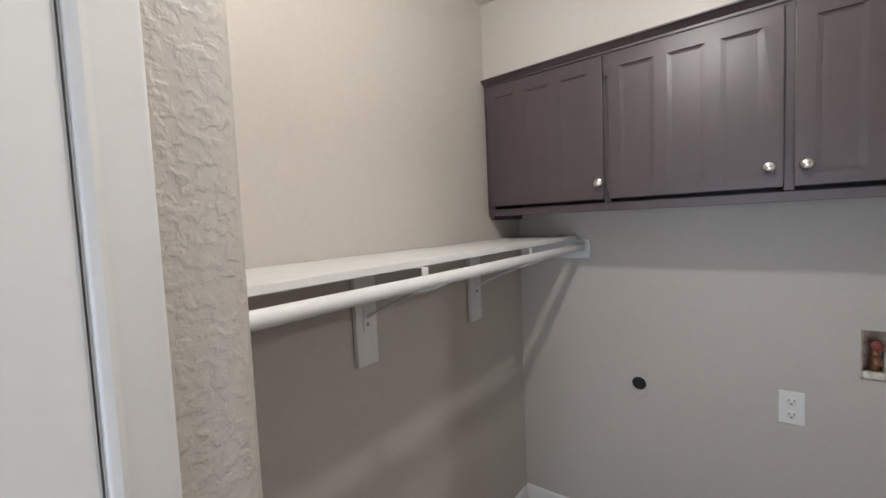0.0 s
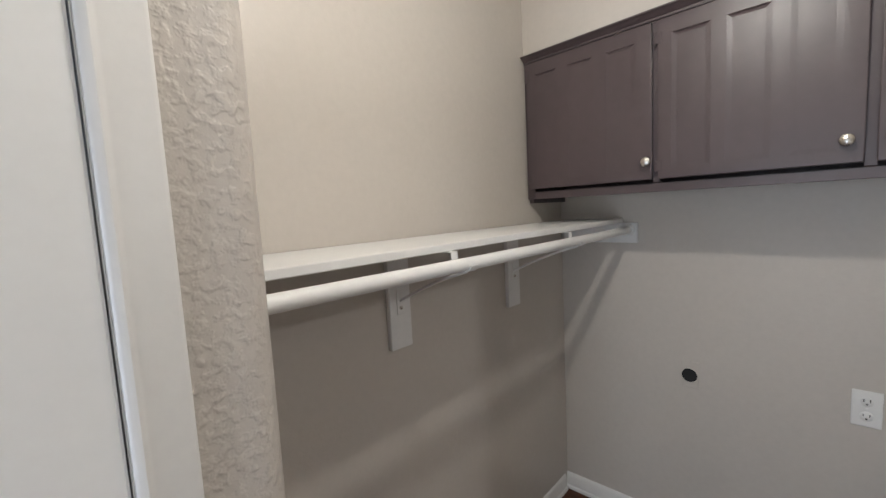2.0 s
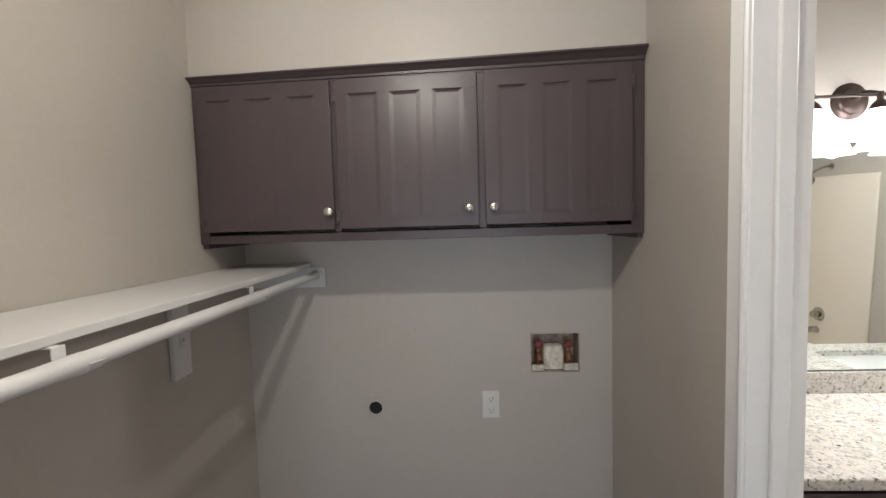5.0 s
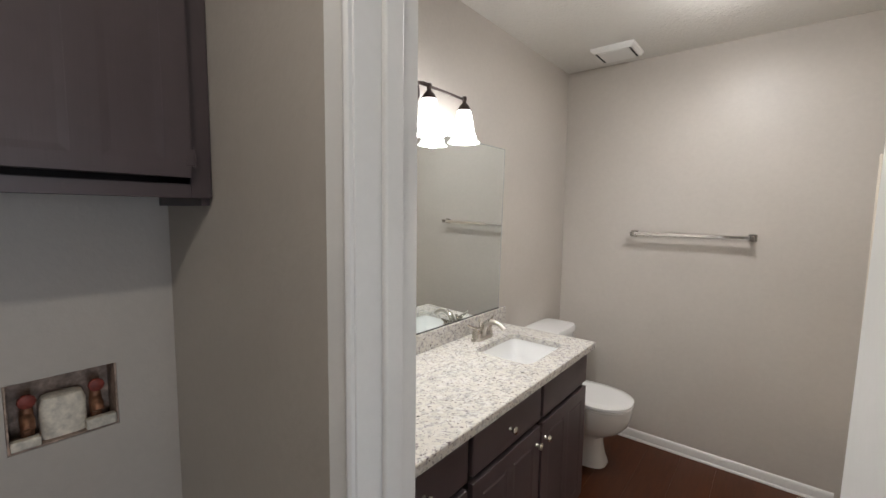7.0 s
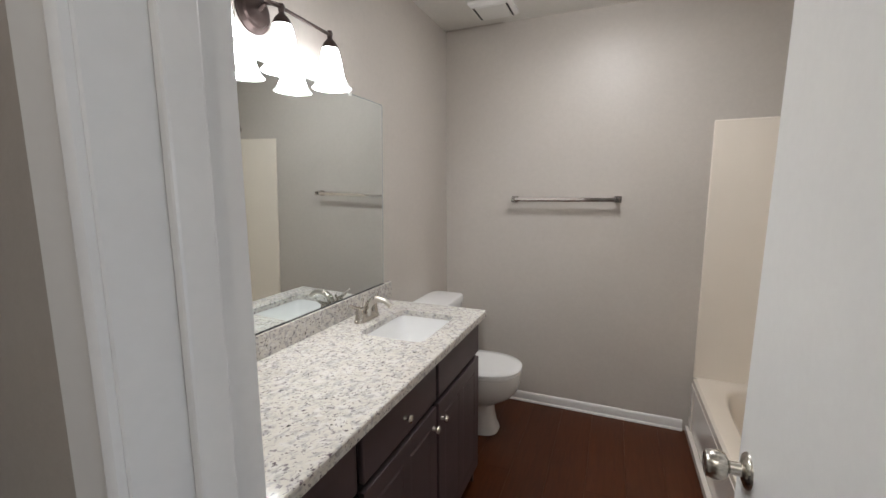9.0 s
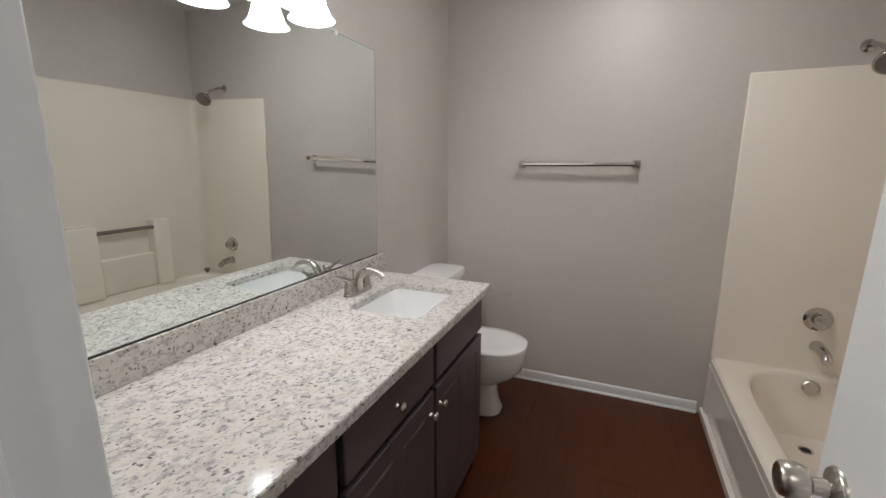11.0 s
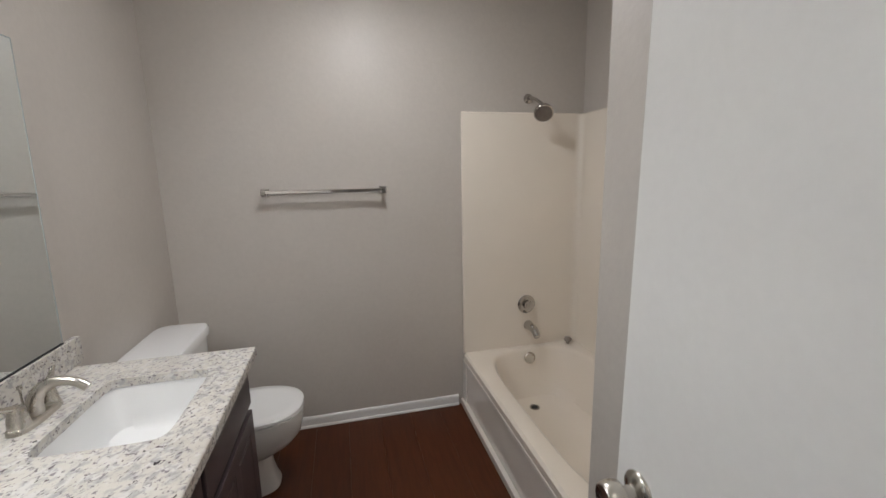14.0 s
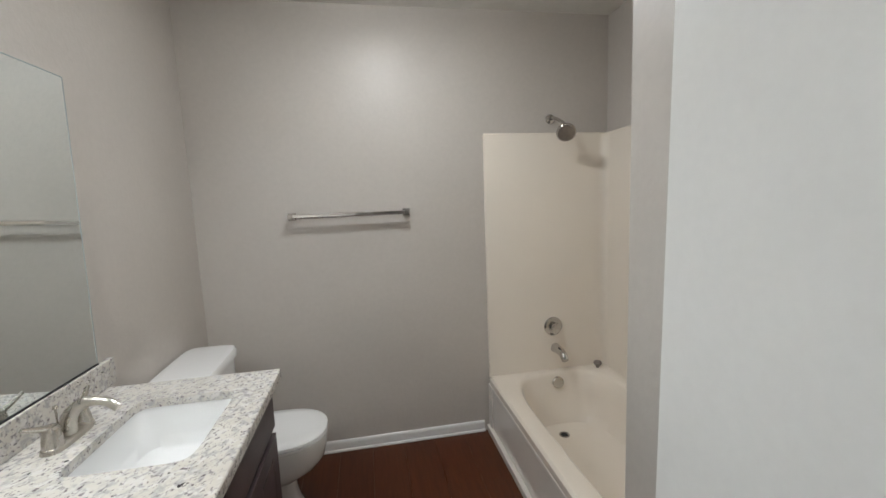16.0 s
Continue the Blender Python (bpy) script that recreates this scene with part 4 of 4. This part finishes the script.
# ---- towel bar ----
tb = thing("towel_bar", (1.14, SOUTH, 1.37), "polished square towel bar on the wall", "towel bar")
for px in (1.440, 0.838):
    post = part("post", boxes((px - 0.020, px + 0.020, SOUTH + 0.001, SOUTH + 0.007, 1.350, 1.390), bevel=0.002), CHROME, tb)
    part("arm", boxes((px - 0.011, px + 0.011, SOUTH + 0.007, SOUTH + 0.076, 1.357, 1.383), bevel=0.003, seg=2), CHROME, post)
BARP = [(0.048, 1.362), (0.052, 1.358), (0.060, 1.358), (0.068, 1.366), (0.068, 1.378), (0.064, 1.382), (0.052, 1.382), (0.048, 1.378)]
part("bar", sweep(BARP, lambda u, v, e: (1.429 if e else 0.849, SOUTH + u, v)), POLISHED, tb)

# ---- bathtub with surround ----
TF = 0.392   # front of the rim
SI, BI, NI = SOUTH + 0.022, TUBW + 0.022, TUBN - 0.022   # inner faces of the surround
tub = thing("bathtub", (0.0, -2.2, 0), "cream acrylic bathtub with moulded wall surround", "bathtub")
RZ = 0.367
bcx, bcy = -0.004, (SI + NI) / 2
ba, bb = 0.298, (NI - SI) / 2 - 0.052
inner = [oval(bcx, bcy, RZ, ba, bb, 4.2, 72)]
edge = rect_ring(BI + 0.001, TF - 0.012, SI + 0.001, NI - 0.001, RZ, inner[0], bcx, bcy)
front = rect_ring(BI + 0.001, TF, SI + 0.001, NI - 0.001, RZ - 0.012, inner[0], bcx, bcy)
rings = [at_z(front, RZ - 0.055), front, edge, [(p[0], p[1], RZ) for p in oval(bcx, bcy, RZ, ba + 0.014, bb + 0.014, 4.2, 72)],
         oval(bcx, bcy, RZ - 0.005, ba + 0.004, bb + 0.004, 4.2, 72), oval(bcx, bcy, RZ - 0.020, ba - 0.006, bb - 0.006, 4.2, 72), oval(bcx, bcy - 0.01, 0.24, ba - 0.028, bb - 0.034, 4.0, 72),
         oval(bcx, bcy - 0.02, 0.13, ba - 0.046, bb - 0.075, 3.8, 72), oval(bcx, bcy - 0.03, 0.085, ba - 0.068, bb - 0.110, 3.5, 72), oval(bcx, bcy - 0.03, 0.066, ba - 0.11, bb - 0.17, 3.2, 72)]
part("basin", loft(rings, False, True), ACRYLIC, tub, "", True)
ap = part("apron", boxes((TF - 0.020, TF - 0.006, SI - 0.018, NI, 0.002, RZ - 0.030)), APRON, tub)
part("apron_border", boxes((TF - 0.006, TF + 0.018, SI - 0.018, NI, 0.002, 0.058), (TF - 0.006, TF + 0.004, SI - 0.018, SI + 0.045, 0.052, RZ - 0.045), (TF - 0.006, TF + 0.004, NI - 0.06, NI, 0.052, RZ - 0.045),
                           (TF - 0.006, TF + 0.002, SI + 0.045, NI - 0.06, RZ - 0.075, RZ - 0.045), bevel=0.003, seg=2), APRON, ap)
SZ = 1.787


def surround_outline():
    """The three walls of the surround in plan, inner line with rounded corners and rolled front edges, and the line behind it."""
    r, out = 0.045, []
    out += [(TF - 0.004, SOUTH + 0.001), (TF, SOUTH + 0.010), (TF - 0.004, SI - 0.003), (TF - 0.012, SI)]
    out += [(BI + r + r * math.cos(a), SI + r + r * math.sin(a)) for a in [radians(270 - 15 * k) for k in range(7)]]
    out += [(BI + r + r * math.cos(a), NI - r + r * math.sin(a)) for a in [radians(180 - 15 * k) for k in range(7)]]
    out += [(TF - 0.012, NI), (TF - 0.004, NI + 0.003), (TF, TUBN - 0.010), (TF - 0.004, TUBN - 0.001)]
    return out


line = surround_outline()
back_line = []
for x, y in line:
    bxx = TUBW + 0.001 if x < BI + 0.03 else min(x, TF - 0.006)
    byy = SOUTH + 0.001 if y < SI + 0.02 else (TUBN - 0.001 if y > NI - 0.02 else y)
    back_line.append((bxx, byy))
bm = loft([[(x, y, RZ - 0.004) for x, y in line], [(x, y, SZ - 0.010) for x, y in line],
           [((x * 0.65 + u * 0.35), (y * 0.65 + v * 0.35), SZ - 0.002) for (x, y), (u, v) in zip(line, back_line)], [(u, v, SZ) for u, v in back_line]], closed=False)
part("surround", bm, ACRYLIC, tub, "glossy cream moulded tub surround", True)
# moulded shelves on the long wall, with the bar between them
for y0, y1, zt in ((-2.58, -2.46, 0.865), (-2.09, -1.57, 0.865)):
    ring = [(BI - 0.004, y0 - 0.012), (BI + 0.055, y0), (BI + 0.062, y0 + 0.008), (BI + 0.062, y1 - 0.008), (BI + 0.055, y1), (BI - 0.004, y1 + 0.012)]
    bm = loft([[(x + (0.012 if x > BI else 0), y, RZ + 0.0015) for x, y in ring], [(x, y, zt - 0.012) for x, y in ring], [(x - (0.006 if x > BI else 0), y, zt - 0.002) for x, y in ring],
               [(x - (0.016 if x > BI else 0), y, zt) for x, y in ring]], True, True)
    part("moulded_ledge", bm, ACRYLIC, tub, "", True)
bm = boxes((BI - 0.003, BI + 0.048, -2.455, -2.095, RZ + 0.0015, 0.625), bevel=0.012, seg=3)
part("soap_ledge", bm, ACRYLIC, tub, "", True)
part("grab_bar", tube([(BI + 0.046, -2.470, 0.815), (BI + 0.046, -2.28, 0.815), (BI + 0.046, -2.080, 0.815)], 0.014, 14), DARKNICKEL, tub, "metal washcloth bar", True)

# tub fittings on the end wall
VX = -0.016
tv = thing("shower_valve", (VX, SI, 0.640), "chrome round single-handle shower valve", "shower valve")
part("escutcheon", lathe([(0.0, 0.0), (0.058, 0.0), (0.058, 0.003), (0.050, 0.009), (0.036, 0.012), (0.0, 0.012)], (VX, SI + 0.0005, 0.640), "y", 32), CHROME, tv, "", True)
part("handle", lathe([(0.0, 0.012), (0.024, 0.012), (0.022, 0.022), (0.029, 0.028), (0.030, 0.048), (0.026, 0.054), (0.0, 0.056)], (VX, SI + 0.0005, 0.640), "y", 12), CHROME, tv, "clear-edged chrome handle", True)
ts = thing("tub_spout", (VX - 0.015, SI, 0.49), "short curved chrome bathtub spout", "tub spout")
part("spout_body", tube(curve_points([(VX - 0.015, SI + 0.001, 0.502), (VX - 0.015, SI + 0.05, 0.503), (VX - 0.015, SI + 0.095, 0.495), (VX - 0.015, SI + 0.128, 0.470)], 5), [0.031, 0.029, 0.0275, 0.0265, 0.026, 0.0255, 0.025, 0.0245, 0.024, 0.0235, 0.023, 0.0225, 0.022, 0.0215, 0.021, 0.020], 20), CHROME, ts, "", True)
of = thing("overflow_plate", (VX + 0.008, SI + 0.07, 0.316), "brushed round bathtub overflow plate", "overflow plate")
bm = lathe([(0.0, 0.0), (0.036, 0.0), (0.036, 0.004), (0.030, 0.009), (0.0, 0.010)], (0, 0, 0), "y", 28)
bmesh.ops.transform(bm, matrix=Matrix.Translation((VX + 0.006, SI + 0.074, 0.316)) @ Matrix.Rotation(radians(10), 4, "X"), verts=bm.verts)
part("plate", bm, NICKEL, of, "", True)
dn = thing("tub_drain", (0.020, -2.69, 0.066), "chrome bathtub drain with dark opening", "drain")
part("ring", lathe([(0.020, 0.0), (0.030, 0.0), (0.030, 0.003), (0.024, 0.0045), (0.020, 0.002)], (0.020, -2.69, 0.0665), "z", 24, hollow=True), CHROME, dn, "", True)
part("opening", lathe([(0.0, 0.0), (0.020, 0.0), (0.020, 0.0015), (0.0, 0.0015)], (0.020, -2.69, 0.0665), "z", 20), BLACK, dn)
stp = thing("drain_stopper", (-0.284, -2.855, RZ), "small chrome drain stopper lying on the tub rim", "stopper")
part("cap", lathe([(0.0, 0.0), (0.010, 0.0), (0.011, 0.012), (0.021, 0.018), (0.025, 0.030), (0.019, 0.040), (0.0, 0.043)], (-0.284, -2.855, RZ + 0.0005), "z", 20), DARKNICKEL, stp, "", True)

sh = thing("wall_shower", (VX, SOUTH, 1.862), "chrome shower head on a bent arm", "shower head")
part("flange", lathe([(0.0, 0.0), (0.028, 0.0), (0.026, 0.005), (0.014, 0.010), (0.0, 0.010)], (VX, SOUTH + 0.001, 1.862), "y", 24), CHROME, sh, "", True)
part("arm", tube(curve_points([(VX, SOUTH + 0.004, 1.862), (VX, SOUTH + 0.055, 1.858), (VX - 0.018, SOUTH + 0.118, 1.824), (VX - 0.030, SOUTH + 0.147, 1.788)], 5), 0.0095, 14), CHROME, sh, "", True)
aim = Vector((0.30, 0.72, -0.62)).to_track_quat("Z", "Y").to_matrix().to_4x4()
hm = Matrix.Translation((VX - 0.026, SOUTH + 0.137, 1.795)) @ aim
bm = lathe([(0.0, 0.0), (0.014, 0.0), (0.016, 0.014), (0.020, 0.024), (0.040, 0.038), (0.052, 0.048), (0.053, 0.060), (0.048, 0.064), (0.0, 0.064)], (0, 0, 0), "z", 32)
bmesh.ops.transform(bm, matrix=hm, verts=bm.verts)
head = part("spray_head", bm, CHROME, sh, "", True)
bm = lathe([(0.0, 0.0645), (0.044, 0.0645), (0.045, 0.066), (0.040, 0.068), (0.0, 0.069)], (0, 0, 0), "z", 32)
bmesh.ops.transform(bm, matrix=hm, verts=bm.verts)
part("spray_face", bm, DARKNICKEL, head, "darker spray face", True)

# ---- ceiling vent ----
FANX, FANY = 1.528, -2.682
cv = thing("exhaust_fan", (FANX, FANY, CEILZ), "white plastic bathroom exhaust fan cover", "exhaust fan")
part("cover", loft([[(FANX - a, FANY - b, z), (FANX + a, FANY - b, z), (FANX + a, FANY + b, z), (FANX - a, FANY + b, z)] for z, a, b in
                    ((CEILZ - 0.001, 0.118, 0.105), (CEILZ - 0.014, 0.118, 0.105), (CEILZ - 0.028, 0.106, 0.094), (CEILZ - 0.030, 0.102, 0.090))], True, True), PLASTIC, cv)
part("centre_panel", boxes((FANX - 0.082, FANX + 0.082, FANY - 0.086, FANY + 0.086, CEILZ - 0.034, CEILZ - 0.0302), bevel=0.002), PLASTIC, cv)
for sx in (-0.092, 0.092):
    part("air_slot", boxes((FANX + sx - 0.005, FANX + sx + 0.005, FANY - 0.080, FANY + 0.080, CEILZ - 0.0315, CEILZ - 0.0295)), BLACK, cv)

# wall paint that runs over the edge of the ceiling in the corner
rng = random.Random(11)
edge = [(EAST - 0.004 - 0.025 * k, SOUTH + 0.010 + 0.010 * rng.random()) for k in range(16)]
bm = loft([[(x, y, CEILZ - 0.0015) for x, y in edge], [(x, SOUTH + 0.001, CEILZ - 0.0015) for x, y in edge], [(x, SOUTH + 0.001, CEILZ - 0.0002) for x, y in edge],
           [(x, y, CEILZ - 0.0002) for x, y in edge]], closed=False)
structure("trim_paint_edge", bm, PAINT, "uneven line of wall paint along the ceiling corner", "paint edge")

# ---- floor planks, last ----


def planks():
    PW, PL, GAP = 0.18, 1.22, 0.0005
    meshes = {}
    rng = random.Random(4)
    zones = [(WEST - 0.06, EAST, SOUTH, BATHN, BATHZ), (HALLEND - 1.4, BACK, BATHN, HALLN, 0.0), (NOOK, BACK, HALLN, LEFT, 0.0)]
    for x0, x1, y0, y1, up in zones:
        x = x0
        while x < x1 - 1e-6:
            xe = min(x + PW, x1)
            y = y0 - rng.random() * PL
            while y < y1 - 1e-6:
                ye = min(y + PL, y1)
                a = max(y, y0)
                if ye - a > 0.01:
                    key = (round(xe - x, 4), round(ye - a, 4), up)
                    if key not in meshes:
                        w, l, e = (xe - x) - GAP, (ye - a) - GAP, 0.00025
                        me = bpy.data.meshes.new("plank")
                        bm = loft([[(0, 0, -0.0045 - up), (w, 0, -0.0045 - up), (w, l, -0.0045 - up), (0, l, -0.0045 - up)], [(0, 0, -e), (w, 0, -e), (w, l, -e), (0, l, -e)],
                                   [(e, e, 0), (w - e, e, 0), (w - e, l - e, 0), (e, l - e, 0)]], False, True)
                        bmesh.ops.recalc_face_normals(bm, faces=bm.faces)
                        bm.to_mesh(me)
                        bm.free()
                        me.materials.append(FLOORWOOD)
                        meshes[key] = me
                    ob = new("plank", meshes[key])
                    ob.location = (x, a, up)
                    ob.parent = floor
                y += PL
            x += PW


planks()
